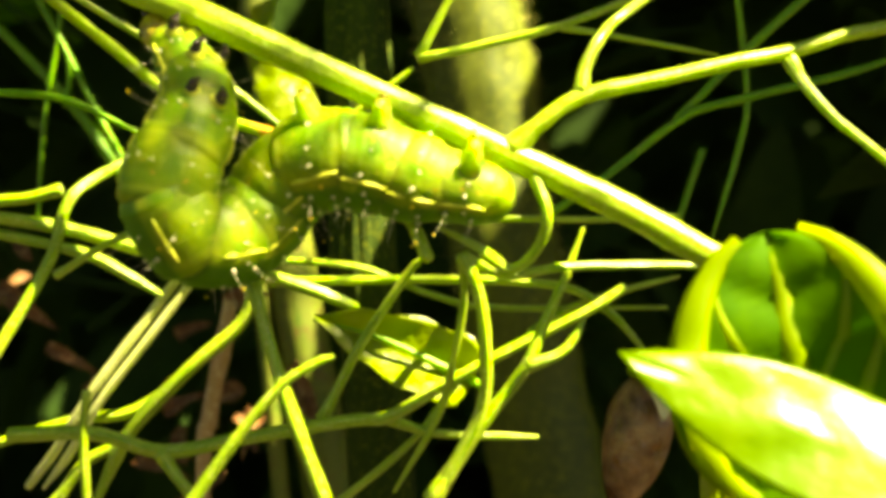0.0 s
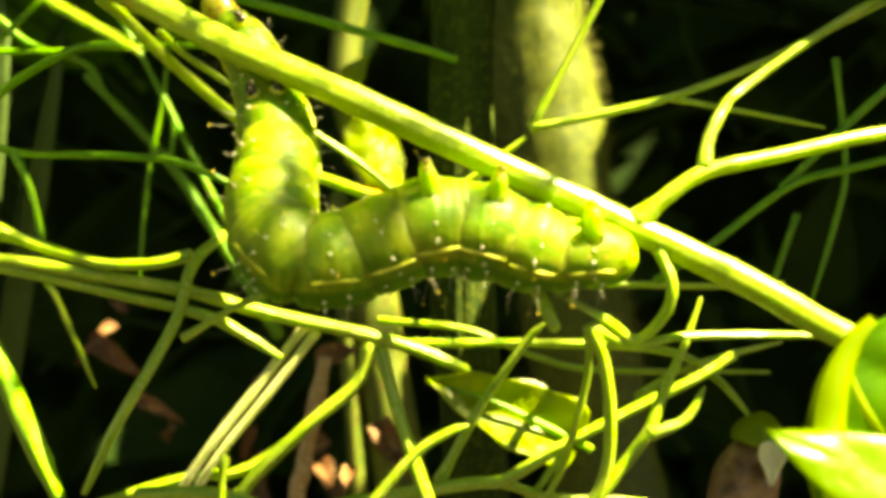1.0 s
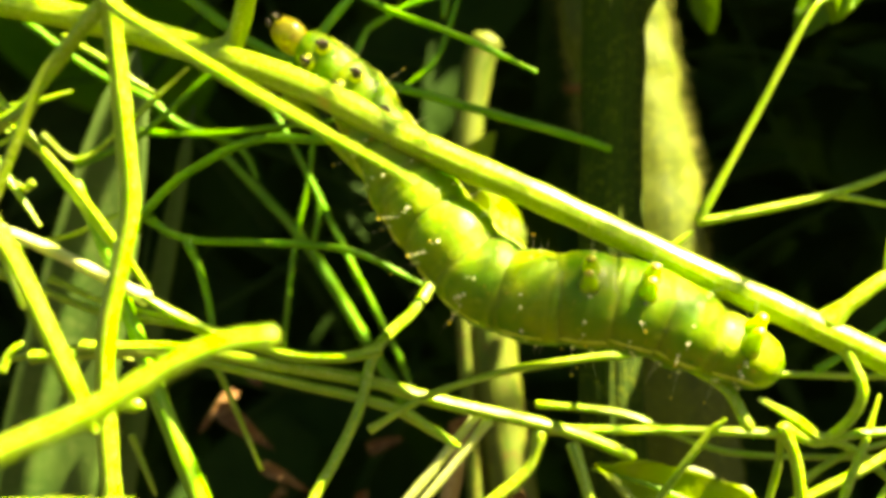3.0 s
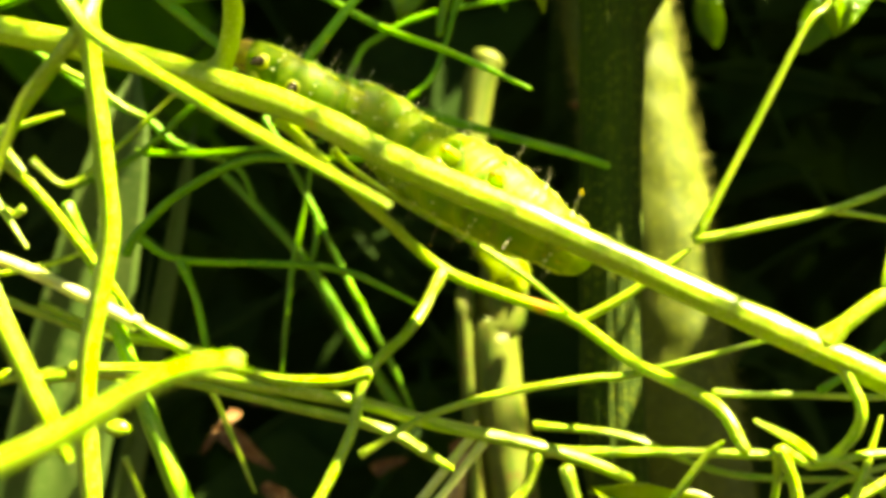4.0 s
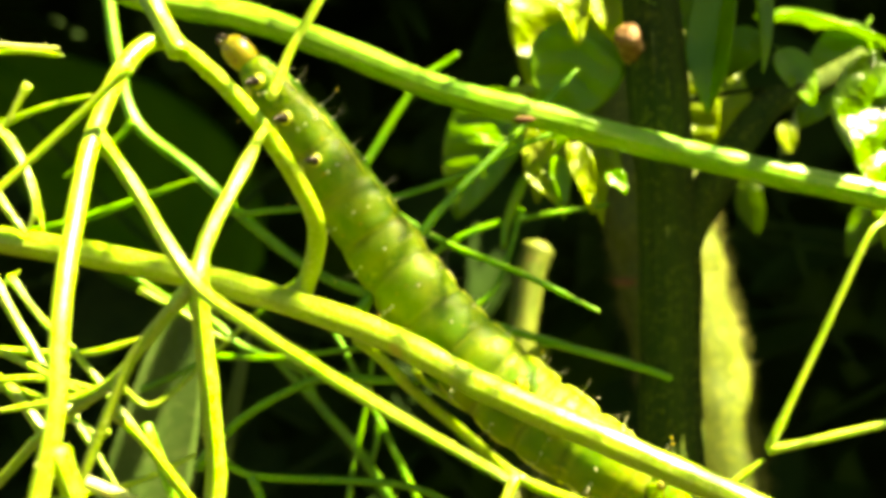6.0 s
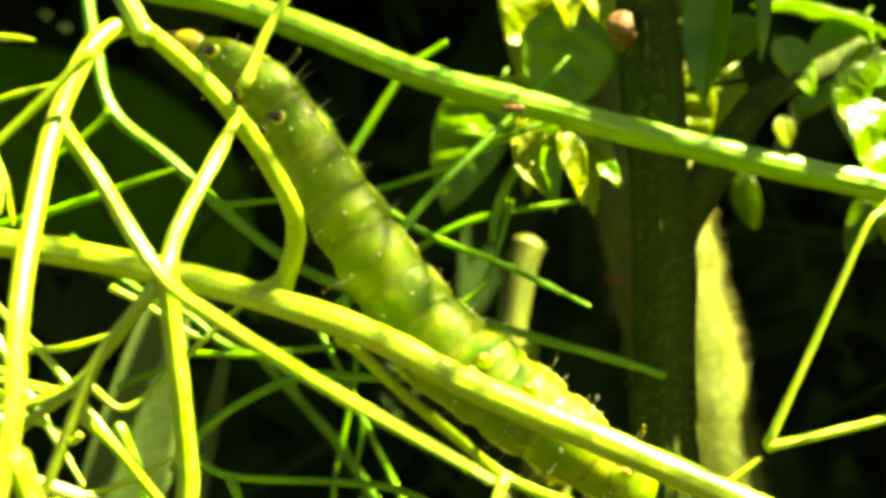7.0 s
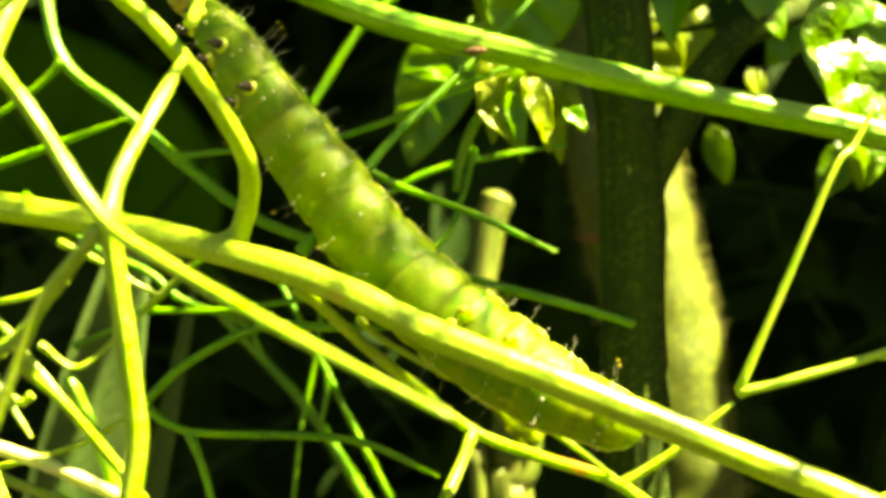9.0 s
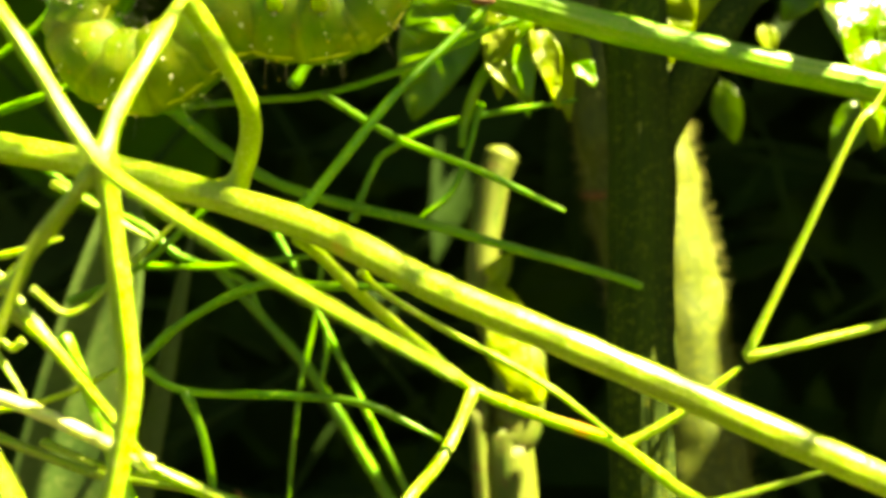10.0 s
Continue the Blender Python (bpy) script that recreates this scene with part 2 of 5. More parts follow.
def twig(parent, name, points, r0, r1, material=None):
    """A stem or thread leaflet: a ribbed tapering tube with a rounded tip."""
    count[0] += 1
    mat, sides, ribs = KINDS[name]
    line = curve_points(points)
    n = len(line)
    slim = {"leaflet": 0.86, "main_stem": 0.93, "frond_stalk": 0.84}.get(name, 0.9)
    r0, r1 = r0 * slim, r1 * slim
    radii = []
    for i in range(n):
        s = i / (n - 1)
        r = r0 + (r1 - r0) * s
        if name == "leaflet" and s > 0.82:
            r *= 1 - 0.45 * (s - 0.82) / 0.18
        r *= 1 + 0.03 * math.sin(i * 1.7 + count[0])
        # the foot widens into the stem that it forks from
        run = (line[i] - line[0]).length
        if name in ("side_branch", "frond_stalk", "leaflet") and n > 12:
            r *= 1 + (0.35 if name == "leaflet" else 0.75) * math.exp(-(run / 0.9) ** 2)
        radii.append(r)
    tip = (line[-1] - line[-2]).normalized()
    head = (line[0] - line[1]).normalized()
    body = line[:]
    for k in (0.45, 0.8, 1.0):
        line.append(body[-1] + tip * radii[n - 1] * k)
        radii.append(radii[n - 1] * math.sqrt(max(0.02, 1 - k * k)))
    for k in (0.5, 0.9):
        line.insert(0, body[0] + head * radii[0] * k * 0.6)
        radii.insert(0, (r0 * 1.1) * math.sqrt(1 - k * k * 0.9))
    bm = bmesh.new()
    sweep(bm, line, radii, sides, ribs, 0.03 if sides > 20 else 0.075, 0.05 if sides > 20 else 0.12, count[0])
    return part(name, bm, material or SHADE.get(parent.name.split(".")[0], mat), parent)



def blade(bm, base, tip, width, face, fold=0.25, bend=0.15, wave=0.0, teeth=0, shape=0.5, rows=12, cols=5, thick=0.0, seed=0, round_off=0.75, quilt=0.02):
    """A leaf blade from base to tip; face: the way its upper side looks. fold lifts the halves, bend droops the tip."""
    base, tip = Vector(base), Vector(tip)
    along = tip - base
    length = along.length
    along.normalize()
    nrm = Vector(face)
    nrm = (nrm - along * nrm.dot(along)).normalized()
    side = along.cross(nrm)
    for layer in ((0, 1) if thick else (0,)):
        grid = []
        for i in range(rows + 1):
            s = i / rows
            half = width / 2 * (math.sin(math.pi * s ** shape) ** round_off if 0 < s < 1 else 0.02)
            row = []
            for j in range(-cols, cols + 1):
                x = j / cols
                edge = 1 + (0.08 * math.sin(s * teeth * 6.283) if teeth and abs(j) == cols else 0)
                lift = fold * half * abs(x) ** 1.3 - bend * length * s * s + wave * width * math.sin(s * 9 + seed + x * 1.5) * abs(x)
                lift += quilt * width * (abs(math.sin(abs(x) * 2.2 - s * 13)) ** 0.6 * 2 - 1) * (1 - abs(x) ** 3) if rows > 10 else 0
                row.append(bm.verts.new(base + along * (length * s) + side * (half * x * edge) + nrm * (lift - thick * layer)))
            grid.append(row)
        for a, b in zip(grid, grid[1:]):
            for k in range(2 * cols):
                f = (a[k], a[k + 1], b[k + 1], b[k])
                bm.faces.new(f if layer == 0 else f[::-1])
        if layer == 0:
            top = grid
        elif thick:
            rim = [r[0] for r in top] + top[-1][1:] + [r[-1] for r in top[-2::-1]] + top[0][-2:0:-1]
            low = [r[0] for r in grid] + grid[-1][1:] + [r[-1] for r in grid[-2::-1]] + grid[0][-2:0:-1]
            for k in range(len(rim)):
                m = (k + 1) % len(rim)
                bm.faces.new((rim[k], rim[m], low[m], low[k]))


def leaf_thing(label, base, tip, width, face, material, parent=None, ribs=4, name="leaf", **shape):
    """A leaf with a raised midrib and side veins."""
    top = parent or thing("leaf", label, "leaf", base)
    bm = bmesh.new()
    blade(bm, base, tip, width, face, thick=0.12, **{"rows": 30, "cols": 8, "quilt": 0.04 if width > 4.5 else 0.012, **shape})
    b = part("blade" if parent is None else name, bm, material, top, "" if parent is None else label)
    base, tip = Vector(base), Vector(tip)
    along = (tip - base)
    length = along.length
    along.normalize()
    nrm = Vector(face)
    nrm = (nrm - along * nrm.dot(along)).normalized()
    side = along.cross(nrm)
    bend, fold = shape.get("bend", 0.15), shape.get("fold", 0.25)
    bm = bmesh.new()
    line = [base + along * length * s - nrm * (bend * length * s * s) for s in [k / 10 for k in range(-1, 10)]]
    sweep(bm, line, [width * 0.018 * (1.1 - k / 11) for k in range(11)], 6)
    part("midrib", bm, material, b)
    for k in range(0 if shape.get("wave") else ribs):
        s = 0.12 + 0.7 * k / max(1, ribs)
        for sign in (-1, 1):
            half = width / 2 * 0.8 * math.sin(math.pi * min(0.95, s + 0.12) ** shape.get("shape", 0.5)) ** 0.75
            p0 = base + along * length * s - nrm * bend * length * s * s
            s2 = min(0.96, s + 0.14)
            line = []
            for q in (0, 0.3, 0.6, 0.9):
                ss = s + (s2 - s) * q
                line.append(base + along * length * ss + side * sign * half * q + nrm * (fold * half * q ** 1.3 - bend * length * ss * ss))
            bm = bmesh.new()
            sweep(bm, line, [width * 0.008, width * 0.007, width * 0.005, width * 0.003], 5)
            part("vein", bm, material, b)
    return top


def hairs(bm, line, radii, number, length, seed, thick=0.025, lean=0.3):
    """Fine hairs that stand off a tube."""
    rnd = random.Random(seed)
    for _ in range(number):
        i = rnd.randrange(1, len(line) - 1)
        d = (line[i + 1] - line[i - 1]).normalized()
        a = rnd.uniform(0, 6.283)
        u = d.orthogonal().normalized()
        out = (u * math.cos(a) + d.cross(u) * math.sin(a) + d * rnd.uniform(-lean, lean)).normalized()
        p = line[i].lerp(line[i + 1], rnd.random()) + out * radii[i] * 0.92
        q = p + out * length * rnd.uniform(0.5, 1.2)
        s = out.orthogonal().normalized() * thick
        t = out.cross(s).normalized() * thick
        a_, b_, c_, e_ = (bm.verts.new(v) for v in (p + s, p - s + t, p - s - t, q))
        bm.faces.new((a_, b_, e_)), bm.faces.new((b_, c_, e_)), bm.faces.new((c_, a_, e_))


def ball(bm, at, r, stretch=(1, 1, 1)):
    made = bmesh.ops.create_icosphere(bm, subdivisions=2, radius=r)
    for v in made["verts"]:
        v.co = Vector(at) + Vector((v.co.x * stretch[0], v.co.y * stretch[1], v.co.z * stretch[2]))


# ---- ground and distance ----
def build_ground():
    bm = bmesh.new()
    n = 60
    vs = {}
    for i in range(n + 1):
        for j in range(n + 1):
            x, y = ((2 * i / n - 1) ** 3) * 1500, ((2 * j / n - 1) ** 3) * 1500 + 60
            near = math.exp(-(x * x + y * y) / 40000)
            vs[i, j] = bm.verts.new((x, y, -75 + 6 * noise.noise(Vector((x, y, 0)) * 0.02) + 3 * near * noise.noise(Vector((x, y, 3)) * 0.08)))
    for i in range(n):
        for j in range(n):
            bm.faces.new((vs[i, j], vs[i + 1, j], vs[i + 1, j + 1], vs[i, j + 1]))
    ob = part("ground", bm, SOIL, None)
    tagged(ob, "dark crumbly garden soil in deep shade", "ground", kind="structure")


def sunlit(p, reach):
    """Whether an added canopy leaf at p would shade one of the stretches that are kept in sun."""
    for x, y0, y1, z0, z1 in ((0, 45, 56, 1, 75), (-13, 27, 36, -3, 30), (-14, 12, 32, 27, 50), (-4, 12, 32, 33, 48), (8, 12, 42, 25, 45), (-42, 24, 36, -10, 32), (-20, -8, 9, -20, 30), (-40, -20, 9, -10, 45)):
        s = (p.x - x) / SUN.x
        if s > 0:
            q = p - SUN * s
            if y0 - reach < q.y < y1 + reach and z0 - reach < q.z < z1 + reach:
                return True
    return False


def build_hedge():
    rnd = random.Random(5)
    bm = bmesh.new()
    for _ in range(1500):
        y = rnd.uniform(75, 260)
        x, z = rnd.uniform(-1, 1) * (60 + y * 0.75) - 15, rnd.uniform(-75, 90 + y * 0.5)
        y = max(y, 26 + (97 - z) * 0.54 + rnd.uniform(0, 20))
        size = rnd.uniform(18, 40)
        d = Vector((rnd.uniform(-1, 1), rnd.uniform(-0.5, 0.3), rnd.uniform(-1, 0.5))).normalized()
        p = Vector((x, y, z))
        blade(bm, p, p + d * size, size * rnd.uniform(0.35, 0.6), (rnd.uniform(-0.6, 0.6), rnd.uniform(-1, 0.2), rnd.uniform(0.2, 1)), fold=0.2, bend=rnd.uniform(0, 0.3), rows=6, cols=2)
    # unseen canopy, added overhead to keep sun off the background
    for _ in range(1500):
        front = _ % 3 == 0
        y = rnd.uniform(16, 60) if front else rnd.uniform(60, 330)
        x, z = rnd.uniform(-230, 330), rnd.uniform(95, 135) + max(0, y - 150) * 0.25
        size = rnd.uniform(14, 22) if front else rnd.uniform(28, 55)
        d = Vector((rnd.uniform(-1, 1), rnd.uniform(-1, 1), rnd.uniform(-0.3, 0.1))).normalized()
        p = Vector((x, y, z))
        if sunlit(p + d * size * 0.5, size * 0.4):
            continue
        blade(bm, p, p + d * size, size * rnd.uniform(0.5, 0.75), (rnd.uniform(-0.3, 0.3), rnd.uniform(-0.3, 0.3), 1), fold=0.2, bend=rnd.uniform(0, 0.2), rows=6, cols=2)
    # more unseen canopy leaves, added to thicken its front
    for _ in range(750):
        p = Vector((rnd.uniform(-130, 130), rnd.uniform(22, 75), rnd.uniform(97, 130)))
        d = Vector((rnd.uniform(-1, 1), rnd.uniform(-1, 1), rnd.uniform(-0.3, 0.1))).normalized()
        if sunlit(p + d * 10, 7):
            continue
        blade(bm, p, p + d * 20, 12, (rnd.uniform(-0.3, 0.3), rnd.uniform(-0.3, 0.3), 1), fold=0.2, bend=rnd.uniform(0, 0.2), rows=5, cols=2)
    # unseen clumps, added to shade the feet of the straw and downy stalks
    for foot, far in ((Vector((-12, 32, -11)), 97), (Vector((5, 52, -13)), 78)):
        for _ in range(90):
            p = foot + SUN * far + Vector((rnd.uniform(-6, 6), rnd.uniform(-7, 7), -rnd.uniform(0, 48)))
            d = Vector((rnd.uniform(-1, 1), rnd.uniform(-1, 1), rnd.uniform(-0.8, 0.2))).normalized()
            q = p + d * 6.5
            q -= SUN * ((q.x - 9) / SUN.x)
            if 5 < q.y < 24 and 20 < q.z < 46:
                continue
            blade(bm, p, p + d * 13, 8, (0.5, rnd.uniform(-0.3, 0.3), 1), rows=6, cols=2)
    ob = part("hedge_foliage", bm, LEAF_SHADE_TINT, None)
    tagged(ob, "dense garden foliage with shade in its colour, and unseen leaves added to block sun", "foliage", kind="stuff")
    bm = bmesh.new()
    n = 40
    vs = {}
    for i in range(n + 1):
        for j in range(n // 2 + 1):
            x, z = (i / n - 0.5) * 1200, -80 + 400 * j / (n // 2)
            vs[i, j] = bm.verts.new((x, 300 + 25 * noise.noise(Vector((x, z, 0)) * 0.03) + (x * 0.03) ** 2 * -0.25, z))
    for i in range(n):
        for j in range(n // 2):
            bm.faces.new((vs[i, j], vs[i + 1, j], vs[i + 1, j + 1], vs[i, j + 1]))
    ob = part("backdrop", bm, LEAF_SHADE_TINT, None)
    tagged(ob, "backdrop sheet for garden plants behind, shade put into its colour", "backdrop", kind="structure")


build_ground()
build_hedge()

# ---- stems ----
plant = thing("fennel_plant", "light green fennel plant with forking feathery stems", "plant", (-64.8, 7.0, 30.5))
twig(plant, "main_stem", [(-64.8, 7.0, 30.5), (-55.6, 5.6, 27.3), (-43.2, 4.7, 24.7), (-35.0, 4.0, 22.7), (-25.6, 2.4, 19.4), (-19.0, 1.0, 15.9), (-12.8, 0.0, 13.1), (-6.8, 0.0, 10.3), (7.6, 0.0, 3.5), (13.0, 0.0, 0.5), (22.1, 0.0, -4.3)], 0.95, 0.81)
twig(plant, "side_branch", [(3.3, 0.0, 6.0), (4.6, -0.3, 7.2), (6.8, -0.0, 8.6), (10.4, 0.8, 9.4), (14.9, 1.7, 10.4), (18.0, 2.4, 11.0), (21.1, 2.8, 11.9), (23.2, 3.0, 12.3), (27.7, 3.0, 13.5)], 0.49, 0.39)
twig(plant, "leaflet", [(6.8, 0.0, 8.8), (7.1, 0.6, 10.3), (8.0, 1.6, 11.9), (9.6, 3.4, 13.5), (15.8, 5.2, 17.7), (19.6, 7.0, 19.6)], 0.38, 0.26)
twig(plant, "leaflet", [(17.9, 2.3, 10.6), (18.5, 1.7, 9.2), (19.9, 1.0, 7.3), (22.3, 0.5, 5.1), (24.1, 0.0, 2.6)], 0.36, 0.26)
twig(plant, "leaflet", [(3.9, 0.0, 5.4), (4.5, -0.5, 4.0), (4.9, -1.0, 2.5), (4.4, -0.5, 0.9), (3.1, 0.0, -0.2), (1.5, -0.5, 0.9), (-0.5, -1.0, 2.0)], 0.38, 0.29)
twig(plant, "side_branch", [(-26.8, 4.0, 19.3), (-23.8, 7.0, 15.9), (-20.8, 10.0, 13.0), (-17.6, 12.0, 10.1), (-13.5, 10.5, 8.4), (-9.5, 8.4, 7.0), (-6.3, 4.0, 4.7), (-2.5, 0.0, 2.8), (-1.2, -1.3, 0.6)], 0.40, 0.39)
twig(plant, "leaflet", [(-23.5, 4.0, 17.2), (-22.4, 5.5, 16.0), (-18.7, 7.0, 13.6), (-13.6, 8.1, 10.6), (-9.0, 8.4, 6.9)], 0.23, 0.24)
twig(plant, "leaflet", [(-9.2, 8.4, 6.8), (-5.9, 8.1, 8.6), (-2.4, 7.8, 11.2)], 0.32, 0.29)
twig(plant, "leaflet", [(-2.0, 7.8, 11.8), (1.7, 7.9, 12.5), (6.4, 8.0, 13.6), (11.8, 8.2, 15.6), (13.4, 8.1, 16.4), (20.0, 8.0, 19.5)], 0.31, 0.23)
twig(plant, "leaflet", [(6.4, 8.2, 13.5), (10.1, 8.2, 12.8), (15.4, 8.2, 11.7)], 0.24, 0.17)
twig(plant, "leaflet", [(-2.0, 7.8, 11.9), (1.3, 7.9, 18.0), (4.8, 8.0, 24.6), (6.3, 8.5, 26.1), (8.1, 9.0, 28.9)], 0.27, 0.21)
twig(plant, "leaflet", [(-17.6, 12.0, 10.1), (-19.5, 9.0, 6.5), (-21.7, 5.0, 4.1), (-22.5, 4.0, 0.9), (-23.6, 3.0, -1.7), (-25.4, 2.0, -5.1), (-27.3, 2.0, -9.0)], 0.38, 0.36)
twig(plant, "leaflet", [(-21.2, 2.0, 4.3), (-23.5, 2.0, 3.8), (-27.1, 3.5, 3.9), (-32.2, 4.7, 5.3), (-35.4, 4.0, 7.1)], 0.32, 0.44)
# the white-lit stretch of this leaflet, its sunlight put into the colour
twig(plant, "leaflet", [(-35.4, 4.4, 7.0), (-38.7, 4.3, 8.7), (-41.8, 4.1, 10.2), (-46.6, 4.0, 12.0)], 0.41, 0.44, PALE_SUNLIT)
twig(plant, "leaflet", [(-21.8, 2.5, -0.4), (-18.4, 2.8, 1.6), (-13.8, 3.2, 3.0), (-8.6, 3.8, 3.8), (-6.3, 4.0, 4.0), (1.6, 4.0, 6.0)], 0.23, 0.26)
twig(plant, "leaflet", [(0.6, -1.3, 0.6), (1.4, -1.1, -1.4), (1.7, -0.8, -4.3), (1.5, -0.2, -7.3), (-0.1, 0.0, -10.6), (-1.9, 0.0, -13.5)], 0.34, 0.44)
twig(plant, "leaflet", [(0.6, -1.3, 0.5), (0.6, -0.1, -2.0), (-0.1, 1.0, -5.4), (-1.0, 2.5, -8.4), (-3.5, 4.0, -12.8)], 0.26, 0.25)
twig(plant, "leaflet", [(0.7, -1.3, 0.5), (2.9, 0.4, -0.5), (6.3, 2.0, -0.2), (12.5, 3.5, -0.3), (18.7, 5.0, -0.5)], 0.31, 0.22)
twig(plant, "frond_stalk", [(-31.0, 4.4, 21.6), (-30.0, 4.0, 22.7), (-29.0, 2.2, 25.1), (-29.2, 0.0, 27.1), (-31.0, -3.0, 30.5), (-33.3, -5.0, 33.2), (-35.3, -7.0, 34.5), (-36.6, -9.0, 32.8), (-37.5, -11.0, 28.6), (-37.2, -14.0, 23.3), (-36.8, -16.0, 19.2), (-36.5, -17.0, 15.5), (-37.0, -17.5, 11.7), (-37.7, -18.0, 7.0)], 0.71, 0.40)
twig(plant, "leaflet", [(-34.2, -8.0, 33.5), (-35.4, -7.7, 35.6), (-36.6, -7.3, 37.8), (-38.3, -7.0, 41.5)], 0.49, 0.66)
twig(plant, "leaflet", [(-30.4, -4.0, 32.1), (-29.4, -3.7, 34.7), (-28.4, -3.3, 36.7), (-26.8, -3.0, 39.7)], 0.31, 0.29)
twig(plant, "leaflet", [(-37.5, -11.0, 28.8), (-35.9, -10.4, 26.5), (-32.7, -10.6, 21.5), (-29.3, -12.4, 19.1), (-24.6, -14.2, 16.2), (-18.0, -16.0, 12.5)], 0.41, 0.28)
twig(plant, "leaflet", [(-32.7, -10.0, 21.5), (-32.5, -8.7, 23.9), (-31.6, -6.7, 27.0), (-30.8, -4.0, 30.3)], 0.41, 0.43)
twig(plant, "leaflet", [(-32.7, -10.0, 21.7), (-32.4, -9.6, 18.3), (-32.2, -9.1, 15.1), (-32.1, -8.7, 11.3), (-33.3, -8.3, 5.7), (-33.4, -8.0, 1.3), (-33.0, -8.0, -3.1), (-32.7, -8.0, -6.6)], 0.49, 0.55)
twig(plant, "leaflet", [(-33.1, -10.0, 21.1), (-35.8, -9.5, 18.2), (-37.4, -9.0, 15.1), (-38.9, -8.5, 11.9), (-40.3, -8.0, 9.6)], 0.35, 0.30)
twig(plant, "leaflet", [(-33.3, -10.0, 20.9), (-35.8, -8.7, 18.4), (-38.8, -7.3, 16.3), (-44.1, -6.0, 15.5)], 0.32, 0.26)
twig(plant, "leaflet", [(-37.7, -8.0, 15.5), (-36.4, -6.7, 13.9), (-34.7, -5.3, 11.2), (-32.7, -4.0, 7.9)], 0.25, 0.29)
twig(plant, "leaflet", [(-36.4, -17.0, 14.0), (-35.5, -16.5, 11.4), (-34.3, -16.0, 9.1), (-32.4, -15.5, 4.8), (-31.4, -15.0, 2.3)], 0.44, 0.47)
twig(plant, "leaflet", [(-35.4, -12.0, 31.6), (-38.1, -12.0, 29.1), (-40.8, -12.3, 26.5), (-42.6, -13.0, 24.6)], 0.24, 0.18)
twig(plant, "leaflet", [(-47.9, -2.0, 32.4), (-46.4, -2.2, 31.1), (-44.9, -2.5, 29.1), (-44.0, -2.8, 26.7), (-44.3, -3.0, 25.3)], 0.36, 0.22)
twig(plant, "leaflet", [(-46.7, 0.0, 23.1), (-44.6, -0.4, 20.6), (-42.4, -0.8, 18.6), (-39.9, -1.2, 15.7), (-36.2, -1.6, 11.1), (-34.2, -2.0, 8.7)], 0.23, 0.24)
twig(plant, "leaflet", [(-47.1, -4.0, 19.1), (-45.2, -4.0, 18.6), (-43.3, -4.0, 17.7), (-40.1, -4.0, 16.0)], 0.24, 0.21)
twig(plant, "leaflet", [(-47.5, -3.0, 17.1), (-45.7, -2.7, 17.1), (-43.4, -2.3, 17.1), (-40.0, -2.0, 16.3)], 0.25, 0.22)
twig(plant, "leaflet", [(-46.7, -4.0, 10.0), (-44.4, -5.0, 12.0), (-41.9, -6.0, 14.2), (-39.2, -7.0, 15.9), (-37.3, -8.0, 16.7)], 0.30, 0.31)
twig(plant, "leaflet", [(-52.3, 6.0, 39.3), (-50.7, 6.0, 39.1), (-48.4, 6.0, 38.8), (-46.7, 6.0, 38.7)], 0.22, 0.18, PALE_SUNLIT)
twig(plant, "leaflet", [(-45.9, 0.0, 34.5), (-46.6, 0.0, 33.2), (-47.2, 0.0, 32.1), (-48.6, 0.0, 31.0)], 0.27, 0.20)
twig(plant, "leaflet", [(-42.2, 4.0, 14.0), (-42.8, 4.0, 13.6), (-43.6, 4.0, 14.2), (-45.4, 4.0, 15.1), (-47.5, 4.0, 16.5)], 0.24, 0.20)
twig(plant, "leaflet", [(-41.3, -2.0, 3.3), (-40.9, -2.0, 4.2), (-40.2, -2.0, 4.8)], 0.24, 0.27)
twig(plant, "leaflet", [(-39.7, 2.0, 22.3), (-37.4, 2.3, 21.0), (-35.7, 2.7, 19.8), (-34.5, 3.0, 19.1)], 0.23, 0.20)
twig(plant, "leaflet", [(-41.7, 4.0, 16.8), (-39.8, 4.7, 15.4), (-37.2, 5.3, 17.5), (-33.5, 6.0, 21.1)], 0.24, 0.21)
twig(plant, "leaflet", [(-42.0, 6.0, 8.2), (-38.5, 6.3, 6.7), (-34.3, 6.7, 5.7), (-31.5, 7.0, 4.6)], 0.25, 0.25)
twig(plant, "leaflet", [(-48.8, 5.0, 9.4), (-45.3, 5.3, 9.9), (-40.8, 5.7, 10.8), (-37.4, 6.0, 12.3)], 0.23, 0.23)
upper = thing("fennel_shoot", "smooth ribbed green fennel stem crossing above", "plant stem", (-48.9, 11.0, 45.6))
twig(upper, "main_stem", [(-48.9, 11.0, 45.6), (-42.3, 10.9, 43.3), (-35.8, 10.9, 41.9), (-29.4, 10.8, 39.5), (-22.3, 10.7, 36.5), (-13.9, 10.7, 34.1), (-6.4, 10.6, 32.0), (0.9, 10.6, 30.2), (7.0, 10.5, 28.7), (15.1, 10.5, 26.4)], 1.04, 0.92, STEM_GREEN)
twigs = thing("fennel_sprig", "fine green fennel twigs behind the stem, shade put into their colour", "plant sprig", (-48.0, 16.0, 46.2))
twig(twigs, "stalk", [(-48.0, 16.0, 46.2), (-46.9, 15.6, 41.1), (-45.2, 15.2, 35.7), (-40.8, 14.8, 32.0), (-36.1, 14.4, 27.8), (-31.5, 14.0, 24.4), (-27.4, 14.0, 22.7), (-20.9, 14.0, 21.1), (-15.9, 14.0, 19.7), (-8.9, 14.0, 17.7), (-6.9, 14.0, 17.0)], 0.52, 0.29)
